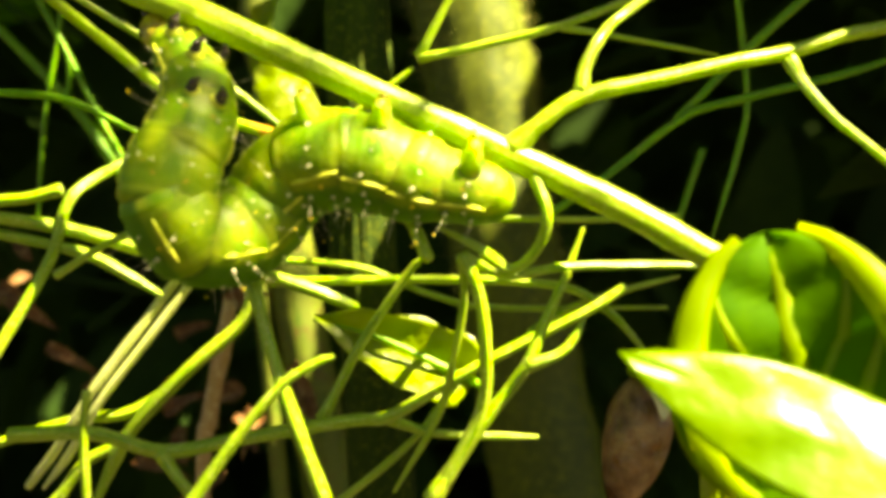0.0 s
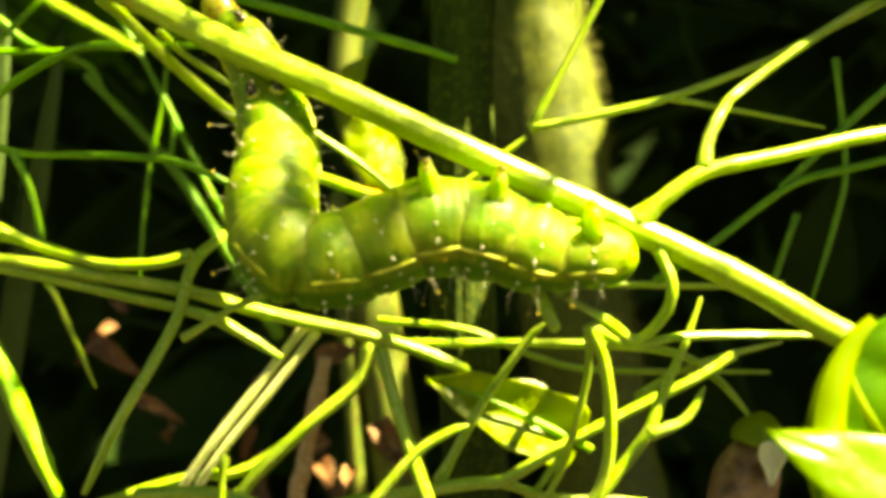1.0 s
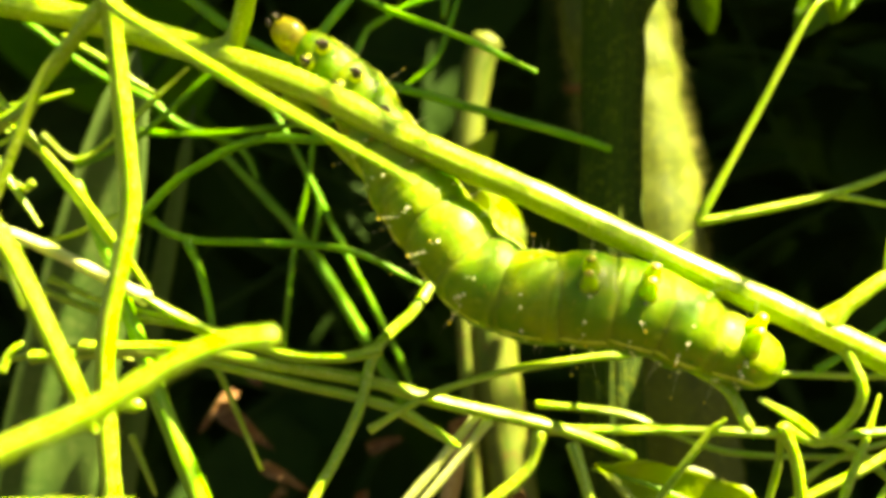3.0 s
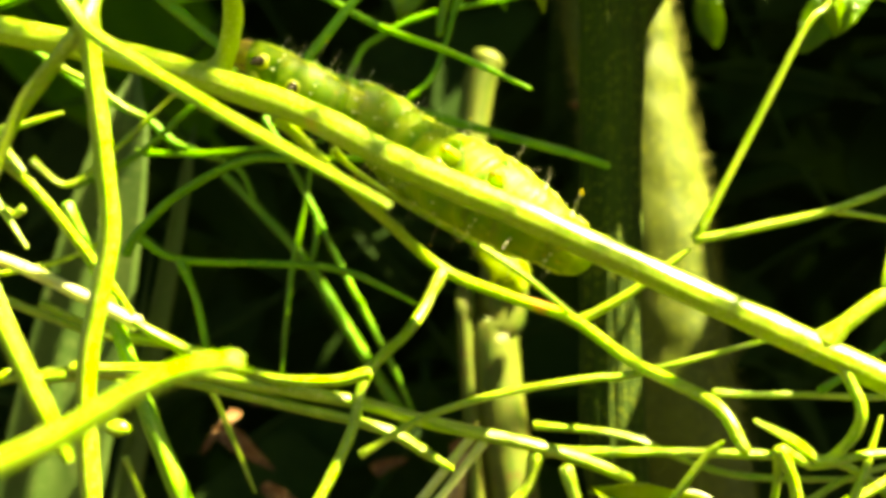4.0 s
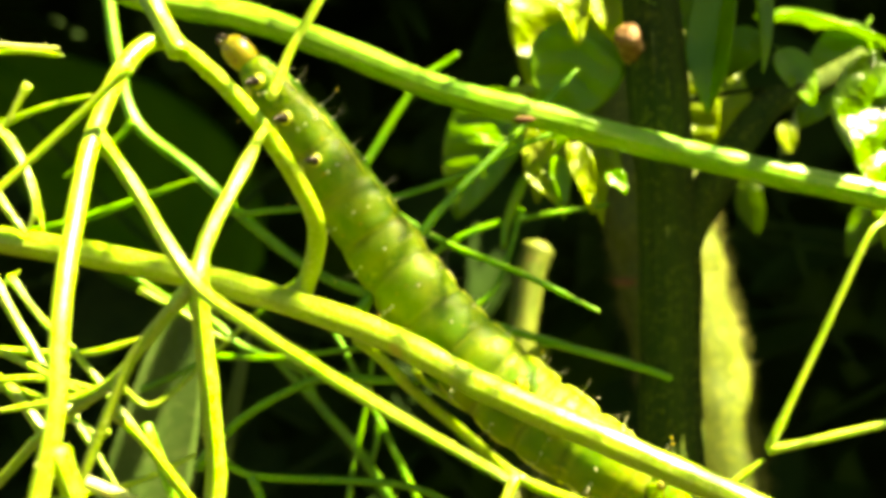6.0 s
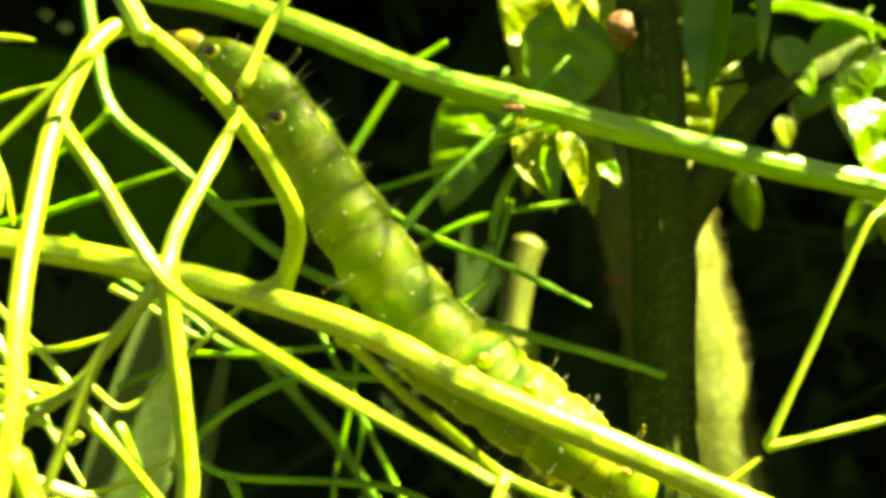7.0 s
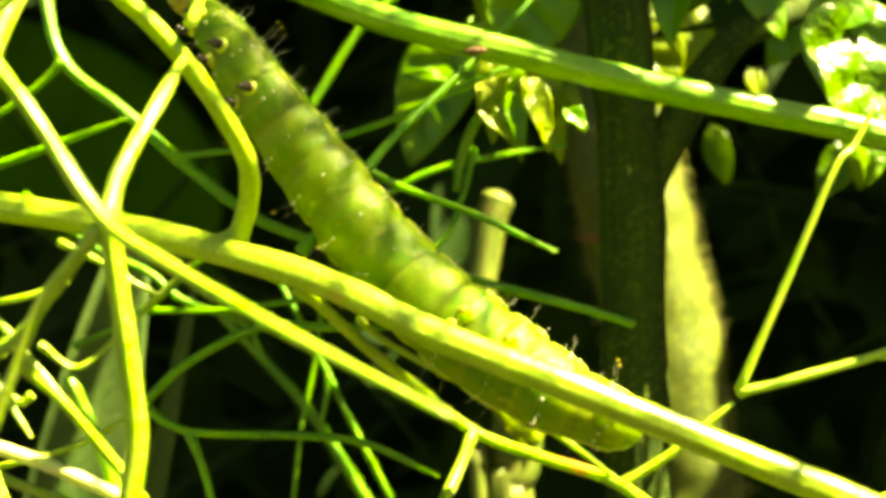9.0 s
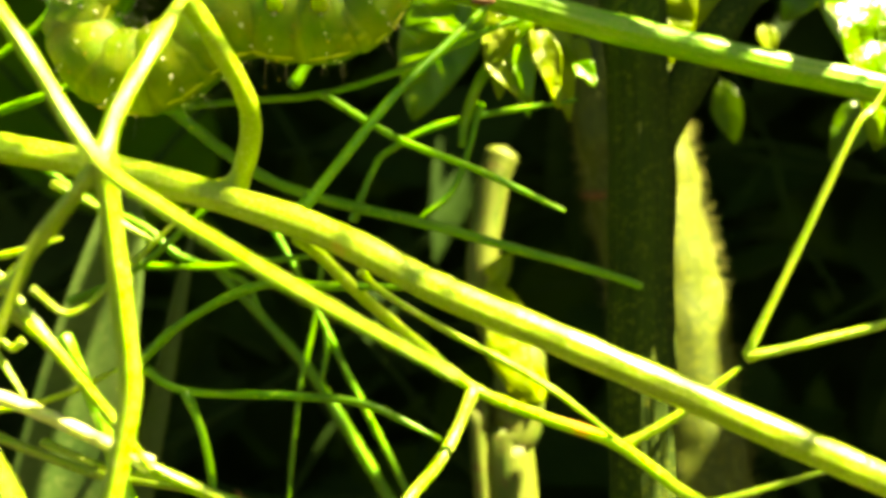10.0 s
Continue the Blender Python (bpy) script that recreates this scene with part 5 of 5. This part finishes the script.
# ---- the caterpillar ----
# ---- spine ----
SPINE = {}
SPINE[0] = [(0.8, -1.5, 3.9), (-1.6, -1.5, 4.5), (-4.1, -1.5, 5.3), (-6.4, -1.4, 5.5), (-8.5, -0.9, 4.3), (-10.1, -1.4, 2.3), (-11.6, -2.9, 1.6), (-13.0, -4.2, 2.5), (-13.3, -4.3, 4.5), (-12.7, -3.6, 6.4), (-12.4, -2.4, 8.2), (-13.2, -0.9, 10.2), (-15.1, 0.6, 12.3)]
SPINE[0.5] = [(0.9, -1.5, 4.3), (-1.5, -1.5, 4.4), (-4.4, -1.5, 5.1), (-7.0, -1.7, 5.3), (-9.2, -1.9, 4.1), (-11.1, -2.2, 2.4), (-13.0, -2.7, 2.1), (-13.8, -3.2, 4.4), (-14.1, -1.8, 6.9), (-14.0, -0.9, 8.9), (-14.1, 0.4, 10.9), (-14.3, 1.8, 13.1), (-14.7, 2.1, 15.0)]
SPINE[1] = [(0.6, -1.5, 4.3), (-1.8, -1.5, 4.5), (-4.4, -1.5, 5.4), (-7.0, -1.7, 5.8), (-9.5, -2.0, 5.1), (-11.8, -2.3, 4.2), (-13.9, -2.6, 4.1), (-15.3, -2.4, 5.0), (-15.9, -1.4, 6.9), (-15.9, 0.0, 8.9), (-16.3, 1.6, 11.2), (-17.5, 3.2, 14.6), (-20.0, 4.2, 18.3)]
SPINE[1.5] = [(0.6, -1.5, 4.4), (-1.8, -1.5, 4.7), (-4.6, -1.5, 5.7), (-7.2, -1.7, 6.0), (-9.5, -2.0, 5.5), (-12.1, -2.4, 5.0), (-14.3, -2.9, 5.4), (-15.5, -1.8, 6.7), (-17.0, -0.1, 8.9), (-18.5, 1.9, 11.3), (-20.4, 3.7, 13.6), (-22.8, 4.4, 16.5), (-25.2, 5.1, 19.1)]
SPINE[2] = [(0.4, -1.5, 4.6), (-2.0, -1.5, 5.1), (-4.6, -1.5, 6.0), (-7.4, -1.7, 6.6), (-10.3, -2.0, 6.5), (-12.9, -2.2, 6.6), (-15.0, -2.3, 7.6), (-16.4, -1.6, 9.3), (-17.7, 0.6, 11.2), (-19.1, 3.2, 13.5), (-20.8, 4.2, 16.1), (-23.3, 5.0, 18.9), (-26.4, 5.5, 20.8)]
SPINE[2.5] = [(-0.6, -1.5, 4.5), (-3.1, -1.5, 5.3), (-5.8, -1.5, 6.5), (-8.7, -1.7, 7.0), (-11.4, -2.0, 7.0), (-14.1, -2.2, 7.6), (-16.2, -2.3, 8.9), (-17.6, -1.6, 10.8), (-18.9, 0.6, 13.1), (-20.3, 3.2, 15.6), (-22.1, 4.2, 18.5), (-24.1, 5.0, 20.8), (-26.4, 5.5, 22.8)]
SPINE[2.7] = [(-0.7, -1.5, 4.5), (-3.3, -1.5, 5.5), (-5.9, -1.5, 6.6), (-8.9, -1.7, 7.1), (-11.6, -2.0, 7.1), (-14.3, -2.1, 7.6), (-16.4, -2.2, 9.0), (-17.7, -1.5, 10.8), (-19.2, 0.7, 13.2), (-20.6, 3.4, 15.6), (-22.3, 4.4, 18.7), (-24.3, 5.2, 20.9), (-26.7, 5.5, 22.9)]
SPINE[3.3] = [(-4.5, 1.0, 4.4), (-6.1, 1.0, 5.2), (-8.3, 1.5, 6.8), (-10.5, 2.0, 7.7), (-12.7, 3.0, 8.5), (-15.0, 5.4, 9.7), (-16.9, 6.6, 11.5), (-18.7, 6.3, 13.1), (-20.5, 4.6, 15.2), (-22.1, 4.1, 16.9), (-23.5, 3.8, 18.9), (-25.2, 3.5, 20.8), (-27.0, 3.2, 22.5)]
SPINE[3.8] = [(-10.6, 4.0, 11.8), (-12.3, 4.0, 12.9), (-14.2, 4.5, 14.2), (-16.0, 5.0, 15.3), (-17.6, 7.0, 16.3), (-19.5, 9.0, 17.5), (-20.9, 10.0, 18.8), (-22.3, 9.0, 19.6), (-23.8, 8.0, 20.2), (-25.0, 6.5, 20.7), (-26.3, 6.0, 21.5), (-27.8, 6.0, 22.5), (-29.2, 6.0, 23.3)]
SPINE[4] = [(-10.7, 4.0, 11.7), (-12.4, 4.0, 12.8), (-14.3, 4.5, 14.0), (-16.1, 5.0, 15.1), (-17.7, 7.0, 16.1), (-19.5, 9.0, 17.3), (-21.0, 10.0, 18.6), (-22.3, 9.0, 19.4), (-23.8, 8.0, 20.0), (-25.1, 6.5, 20.5), (-26.4, 6.0, 21.3), (-27.8, 6.0, 22.3), (-29.2, 6.0, 23.0)]
SPINE[4.5] = [(-11.1, 4.0, 11.6), (-12.8, 4.0, 12.4), (-14.8, 4.5, 13.5), (-16.6, 5.0, 14.5), (-18.3, 7.0, 16.0), (-19.9, 9.0, 18.2), (-21.3, 10.0, 20.5), (-22.8, 9.0, 21.9), (-24.5, 8.0, 22.6), (-25.9, 7.0, 23.5), (-26.8, 6.0, 24.6), (-27.3, 5.0, 25.4), (-27.6, 4.0, 26.2)]
SPINE[5] = [(-10.9, 4.0, 11.6), (-12.9, 4.0, 12.7), (-14.9, 4.5, 13.9), (-16.7, 5.0, 15.1), (-18.5, 6.0, 16.8), (-20.2, 7.0, 18.9), (-21.9, 7.5, 20.9), (-23.4, 7.0, 22.7), (-24.9, 6.5, 24.5), (-26.4, 6.0, 26.2), (-27.6, 5.0, 27.8), (-28.7, 4.0, 29.4), (-29.7, 3.5, 31.2)]
SPINE[5.5] = [(-10.0, 4.0, 10.7), (-12.2, 4.0, 12.3), (-14.5, 4.5, 13.9), (-16.9, 5.0, 15.4), (-18.9, 5.5, 17.4), (-21.1, 6.0, 20.0), (-22.7, 6.0, 22.1), (-24.7, 6.0, 24.9), (-26.4, 5.5, 27.4), (-27.8, 5.0, 29.9), (-29.6, 4.5, 32.2), (-31.7, 4.0, 34.4), (-34.7, 3.5, 35.9)]
SPINE[6] = [(-9.6, 4.0, 10.6), (-11.9, 4.0, 11.9), (-14.1, 4.5, 13.3), (-16.5, 5.0, 15.0), (-18.8, 5.5, 17.0), (-21.3, 6.0, 19.4), (-23.4, 6.0, 22.0), (-25.4, 6.0, 24.7), (-27.1, 5.5, 27.3), (-28.7, 5.0, 29.7), (-30.4, 4.5, 32.2), (-32.3, 4.0, 34.6), (-34.4, 3.5, 37.0)]
SPINE[7.5] = [(-11.6, 4.0, 11.7), (-13.8, 4.0, 13.4), (-16.3, 4.5, 15.2), (-18.7, 5.0, 17.0), (-21.2, 5.5, 19.0), (-23.5, 6.0, 21.7), (-25.5, 6.0, 24.5), (-27.3, 6.0, 27.4), (-28.9, 6.0, 30.2), (-30.5, 6.0, 32.9), (-32.5, 6.0, 35.2), (-35.0, 6.5, 36.5), (-37.6, 7.0, 37.5)]
SPINE[8] = [(-11.5, 4.0, 11.5), (-13.8, 4.0, 13.2), (-16.2, 4.5, 15.0), (-18.7, 5.0, 16.9), (-21.1, 5.5, 18.9), (-23.5, 6.0, 21.6), (-25.4, 6.0, 24.4), (-27.2, 6.0, 27.4), (-28.8, 6.0, 30.1), (-30.4, 6.0, 32.9), (-32.4, 6.0, 35.2), (-34.9, 6.5, 36.5), (-37.5, 7.0, 37.6)]
SPINE[8.5] = [(-10.2, 4.0, 12.3), (-12.4, 4.0, 13.4), (-14.9, 4.5, 15.0), (-17.2, 5.0, 16.7), (-19.4, 5.5, 18.7), (-21.8, 6.0, 21.0), (-23.6, 6.0, 23.3), (-25.3, 6.0, 25.6), (-27.1, 6.0, 28.1), (-28.8, 6.0, 30.5), (-30.3, 6.0, 32.9), (-32.1, 6.5, 35.2), (-34.2, 7.0, 37.4)]
SPINE[9] = [(-10.1, 4.0, 11.7), (-12.4, 4.0, 12.8), (-14.9, 4.5, 14.4), (-17.2, 5.0, 16.1), (-19.5, 5.5, 18.1), (-21.8, 6.0, 20.5), (-23.7, 6.0, 22.8), (-25.4, 6.0, 25.1), (-27.2, 6.0, 27.6), (-28.9, 6.0, 30.0), (-30.5, 6.0, 32.4), (-32.2, 6.5, 34.8), (-34.3, 7.0, 36.9)]
SPINE[9.3] = [(-14.2, 4.0, 14.6), (-15.8, 4.0, 15.8), (-17.5, 4.5, 17.3), (-19.2, 5.0, 18.9), (-21.1, 5.5, 20.9), (-23.0, 6.0, 23.1), (-24.9, 6.0, 25.3), (-27.0, 6.0, 27.3), (-29.0, 6.0, 29.3), (-30.7, 6.0, 31.1), (-32.4, 6.0, 32.7), (-34.1, 6.5, 35.0), (-35.8, 7.0, 36.7)]
SPINE[9.5] = [(-15.5, 4.0, 14.5), (-17.0, 4.0, 15.9), (-18.7, 4.5, 17.6), (-20.5, 5.0, 19.5), (-22.3, 5.5, 21.5), (-24.1, 6.0, 23.5), (-25.9, 6.0, 25.5), (-27.9, 6.0, 27.6), (-29.9, 6.0, 29.5), (-31.7, 6.0, 31.2), (-33.2, 6.0, 32.9), (-34.8, 6.5, 34.8), (-36.3, 7.0, 36.4)]
SPINE[9.6] = [(-17.2, 5.0, 19.5), (-19.1, 5.0, 21.4), (-21.3, 5.0, 23.4), (-23.6, 5.5, 25.3), (-25.9, 5.5, 26.8), (-28.3, 6.0, 27.9), (-30.6, 6.0, 28.6), (-32.9, 6.0, 29.4), (-34.9, 6.0, 31.1), (-35.6, 6.0, 33.5), (-36.0, 6.0, 35.8), (-36.9, 6.5, 38.1), (-38.8, 7.0, 39.7)]
SPINE[9.7] = [(-20.9, 5.0, 28.7), (-23.3, 5.0, 29.4), (-25.9, 5.0, 30.5), (-28.2, 5.5, 31.6), (-30.2, 5.5, 31.3), (-32.6, 6.0, 30.5), (-35.0, 6.0, 29.9), (-37.3, 6.0, 30.3), (-38.6, 6.0, 32.0), (-38.3, 6.0, 34.0), (-37.7, 6.0, 36.0), (-37.6, 6.5, 38.2), (-39.1, 7.0, 39.8)]
SPINE[10] = [(-22.0, 6.0, 35.1), (-23.3, 6.0, 33.2), (-25.3, 6.0, 32.2), (-27.6, 6.0, 32.2), (-29.8, 6.0, 32.6), (-32.1, 6.0, 31.6), (-34.4, 6.0, 29.7), (-36.7, 6.0, 29.1), (-39.0, 6.0, 30.1), (-39.7, 6.0, 32.1), (-38.4, 6.0, 34.4), (-37.6, 6.5, 36.9), (-38.9, 7.0, 39.1)]
# ---- end of spine ----
# belly: where the legs point, at the tail, the middle and the head
TAIL_BELLY = (0.25, -0.55, 0.80)
BELLY = {0: (TAIL_BELLY, (0.15, -0.35, 0.95), (0.7, -0.6, 0.3)), 0.5: (TAIL_BELLY, (0.2, -0.35, 0.95), (0.55, -0.75, 0.3)), 1: (TAIL_BELLY, (0.15, -0.45, 0.9), (-0.25, -0.95, 0.25)),
         1.5: (TAIL_BELLY, (0.15, -0.5, 0.9), (-0.15, -0.95, 0.3)), 2: (TAIL_BELLY, (0.15, -0.55, 0.8), (0.0, -0.9, 0.4)), 2.5: (TAIL_BELLY, (0.25, -0.6, 0.75), (0.3, -0.8, 0.6)), 2.7: (TAIL_BELLY, (0.25, -0.65, 0.7), (0.3, -0.8, 0.5))}
WIDTH = [1.75, 2.32, 2.60, 2.66, 2.58, 2.52, 2.47, 2.38, 2.26, 2.08, 1.84, 1.52, 0.95]


def spine_rows():
    """For each key time the poses of the thirteen body rings, in metres."""
    out = {}
    for t, pts in SPINE.items():
        line = curve_points(pts, 10)
        run = [0.0]
        for a, b in zip(line, line[1:]):
            run.append(run[-1] + (b - a).length)
        tail, middle, head = BELLY.get(t, ((0.15, -0.95, 0.25), (-0.3, -0.78, 0.12), (-0.75, -0.6, 0.0)))
        ring = []
        for k in range(13):
            want = run[-1] * k / 12
            i = max(1, min(len(run) - 1, int(np.searchsorted(run, want))))
            s = (want - run[i - 1]) / max(1e-6, run[i] - run[i - 1])
            p = line[i - 1].lerp(line[i], s)
            lo, hi = max(0, i - 6), min(len(line) - 1, i + 5)
            x = (line[hi] - line[lo]).normalized()
            b = Vector(tail).lerp(Vector(middle), k / 6) if k < 6 else Vector(middle).lerp(Vector(head), k / 6 - 1)
            z = -(b - x * b.dot(x)).normalized()
            y = z.cross(x)
            ring.append(Matrix(((x.x, y.x, z.x, p.x * MM), (x.y, y.y, z.y, p.y * MM), (x.z, y.z, z.z, p.z * MM), (0, 0, 0, 1))))
        out[t] = ring
    return out


def local_part(name, bm, material, parent, label=""):
    """A part whose bmesh is in millimetres of its parent's own space."""
    me = bpy.data.meshes.new(name)
    bmesh.ops.scale(bm, vec=(MM, MM, MM), verts=bm.verts)
    bm.to_mesh(me)
    bm.free()
    me.polygons.foreach_set("use_smooth", [True] * len(me.polygons))
    me.materials.append(material)
    ob = new(name, me)
    ob.parent = parent
    return tagged(ob, label)


def ring_mesh(k, half, power=8.0):
    """One soft body ring along x: it tapers with the whole body, ends rounded, and shallow wrinkles run round it."""
    bm = bmesh.new()
    uv = bm.loops.layers.uv.verify()
    n, sides = 64, 36
    rings, marks = [], []
    for i in range(n + 1):
        x = math.sin((i / n - 0.5) * math.pi)
        at = k + x * half / PITCH
        wide = WIDTH[k] if k == 12 else float(np.interp(at, range(13), WIDTH))
        blunt = 2.6 if k == 0 and x < 0 else power
        rad = wide * max(0.0, 1 - abs(x) ** blunt) ** 0.5
        ring = []
        for j in range(sides + 1):
            a = 2 * math.pi * j / sides - math.pi / 2
            seam = at - math.floor(at) - 0.5
            wr = 1 - 0.018 * math.exp(-(seam / 0.06) ** 2) + (0.022 + 0.004 * (1 - math.sin(a))) * math.cos(2 * math.pi * at) + 0.003 * math.cos(at * PITCH * 6.3) + 0.04 * noise.noise(Vector((at * PITCH * 0.8, math.cos(a) * 1.3, math.sin(a) * 1.3))) + 0.02 * noise.noise(Vector((at * PITCH * 2.6, math.cos(a) * 3, math.sin(a) * 3)))
            if j < sides:
                ring.append(bm.verts.new((x * half, math.cos(a) * rad * wr, math.sin(a) * rad * wr * 0.96)))
        rings.append(ring)
        marks.append(at * PITCH)
    for i, (a, b) in enumerate(zip(rings, rings[1:])):
        for j in range(sides):
            face = bm.faces.new((a[j], b[j], b[(j + 1) % sides], a[(j + 1) % sides]))
            for loop, (di, dj) in zip(face.loops, ((0, 0), (1, 0), (1, 1), (0, 1))):
                loop[uv].uv = (marks[i + di], 1 - abs(2 * (j + dj) / sides - 1))
    bmesh.ops.remove_doubles(bm, verts=bm.verts, dist=1e-4)
    return bm


def build_caterpillar():
    larva = thing("caterpillar", "plump translucent green looper caterpillar with pale stripes and bristles", "caterpillar")
    rings = []
    for k in range(13):
        r = WIDTH[k]
        head = k == 12
        half = (1.35 if head else 0.5 * PITCH * 1.72)
        ob = local_part("head" if head else "body_ring", ring_mesh(k, half, 2.4 if head else 6.5), HEAD if head else SKIN, larva, "small shiny amber head with dark marks" if head else "")
        rings.append(ob)
        rnd = random.Random(k)
        if head:
            for sign in (-1, 1):
                bm = bmesh.new()
                ball(bm, (0.35, sign * 0.86, 0.25), 0.26, (1, 0.6, 1))
                local_part("eye_patch", bm, BLACK, ob, "black eye patch")
                bm = bmesh.new()
                sweep(bm, [Vector((1.1, sign * 0.3, -0.3)), Vector((1.45, sign * 0.3, -0.4)), Vector((1.7, sign * 0.12, -0.45))], [0.22, 0.2, 0.06], 8)
                local_part("jaw", bm, BLACK, ob, "dark biting jaw")
            continue
        # side stripe
        for sign in (-1, 1):
            bm = bmesh.new()
            line = []
            for x in (-1.2, -0.9, -0.55, -0.2, 0.2, 0.55, 0.9, 1.2):
                wide = float(np.interp(k + x / PITCH, range(13), WIDTH))
                line.append(Vector((x, sign * wide * 0.985, -wide * 0.08 + 0.06 * math.sin(k * 2.1 + x * 1.3))))
            sweep(bm, line, [0.05, 0.10, 0.14, 0.12, 0.10, 0.13, 0.10, 0.05], 8)
            local_part("side_stripe", bm, FOLD, ob, "pale yellow side stripe")
        # raised dots with bristles
        dots, fur, drops = bmesh.new(), bmesh.new(), bmesh.new()
        for a in (20, 48, 75, 105, 132, 160, -20, -42, -65, 200, 222, 245):
            for x in ((-0.55, 0.6) if a > 0 and a < 180 else (0.0,)):
                x += rnd.uniform(-0.12, 0.12)
                ang = radians(a + rnd.uniform(-5, 5))
                out = Vector((rnd.uniform(-0.25, 0.25), math.cos(ang), math.sin(ang))).normalized()
                wide = 1.03 * float(np.interp(k + x / PITCH, range(13), WIDTH))
                p = Vector((x, math.cos(ang) * wide, math.sin(ang) * wide * 0.96))
                ball(dots, p * 0.995, rnd.uniform(0.07, 0.11))
                L = rnd.uniform(0.5, 1.5)
                q = p + out * L + Vector((rnd.uniform(-0.2, 0.2), 0, 0))
                m = p.lerp(q, 0.5) + Vector((0.08 * rnd.uniform(-1, 1), 0, 0.05))
                sweep(fur, [p, m, q], [0.011, 0.008, 0.003], 4)
                if L > 1.38:
                    ball(drops, q, 0.06)
        local_part("bristle_tips", drops, AMBER, ob, "yellow droplets on bristle tips")
        local_part("wart_dots", dots, WHITE, ob, "tiny raised white dots")
        local_part("bristles", fur, BRISTLE, ob, "short clear bristles")
        for sign in (-1, 1):
            bm = bmesh.new()
            ball(bm, (-0.2, sign * r * 0.99, r * 0.12), 0.11, (1.0, 0.5, 1.3))
            local_part("breathing_hole", bm, AMBER if k % 2 else WHITE, ob, "amber breathing hole")
        for at in {9: (0.9,), 10: (1.0,), 11: (0.8,)}.get(k, ()):
            for sign in (-1, 1):
                wide = float(np.interp(k + at / PITCH, range(13), WIDTH))
                z = -wide * 0.82
                bm = bmesh.new()
                sweep(bm, [Vector((at, sign * 0.5, z + 0.3)), Vector((at, sign * 0.62, z - 0.1)), Vector((at + 0.05, sign * 0.7, z - 0.35))], [0.55, 0.46, 0.3], 12)
                leg = local_part("true_leg", bm, FOLD, ob, "short jointed leg with a pale base")
                bm = bmesh.new()
                for a, b, r0, r1 in (((0.05, 0.7, -0.25), (0.12, 0.76, -0.52), 0.34, 0.28), ((0.12, 0.76, -0.54), (0.22, 0.68, -0.78), 0.28, 0.2), ((0.22, 0.68, -0.8), (0.32, 0.54, -1.02), 0.18, 0.05)):
                    p, q = (Vector((at + v[0], sign * v[1], z + v[2])) for v in (a, b))
                    sweep(bm, [p, p.lerp(q, 0.5), q], [r0, (r0 + r1) * 0.54, r1], 10)
                local_part("leg_shaft", bm, BLACK, leg, "shiny black jointed shaft and claw")
        if k in (0, 2, 3):
            for sign in (-1, 1):
                bm = bmesh.new()
                z = -r * 0.75
                sweep(bm, [Vector((0, sign * 0.45, z)), Vector((0, sign * 0.5, z - 0.8)), Vector((0.05, sign * 0.47, z - 1.4)), Vector((0.05, sign * 0.44, z - 1.65))], [0.75, 0.45, 0.33, 0.3], 12, 0, 0, 0.1, k)
                local_part("proleg", bm, SKIN_BASE, ob, "stubby fleshy gripping leg")
                bm = bmesh.new()
                ball(bm, (0.05, sign * 0.44, z - 1.68), 0.26, (1.1, 1, 0.5))
                local_part("proleg_foot", bm, HEAD, ob, "brown gripping hooks")
    return larva, rings


larva, body_rings = build_caterpillar()


# the plant nods under the caterpillar: seconds, millimetres across, tilt in radians, millimetres up
SWAY = [(0, 0, 0, 0), (2.7, 0, 0, 0), (3.8, -0.15, 0.003, 0), (4.5, -0.1, 0.015, 0.04), (5.0, -0.05, 0.011, -0.03), (5.5, 0, 0.018, 0.4), (6.2, 0, 0.026, 0.95),
        (7.3, 0, 0.038, 1.0), (7.5, 0, 0.038, 1.0), (8.0, 0, 0.042, 1.1), (8.5, 0, 0.042, 1.12), (9.0, 0, 0.044, 1.0), (9.5, 0, 0.030, 0.97), (10, 0, 0.028, 1.0)]



def motions():
    rows = spine_rows()
    times = sorted(rows)
    foot = Matrix.Translation(plant.location)
    pivot = Matrix.Translation((0, 0, 20 * MM))
    walk(plant, [(t, Matrix.Translation((x * MM, 0, z * MM)) @ pivot @ Matrix.Rotation(-tilt, 4, "Y") @ pivot.inverted() @ foot) for t, x, tilt, z in SWAY])
    for k, ob in enumerate(body_rings):
        keys = [(t, rows[t][k]) for t in times]
        walk(ob, keys)


motions()
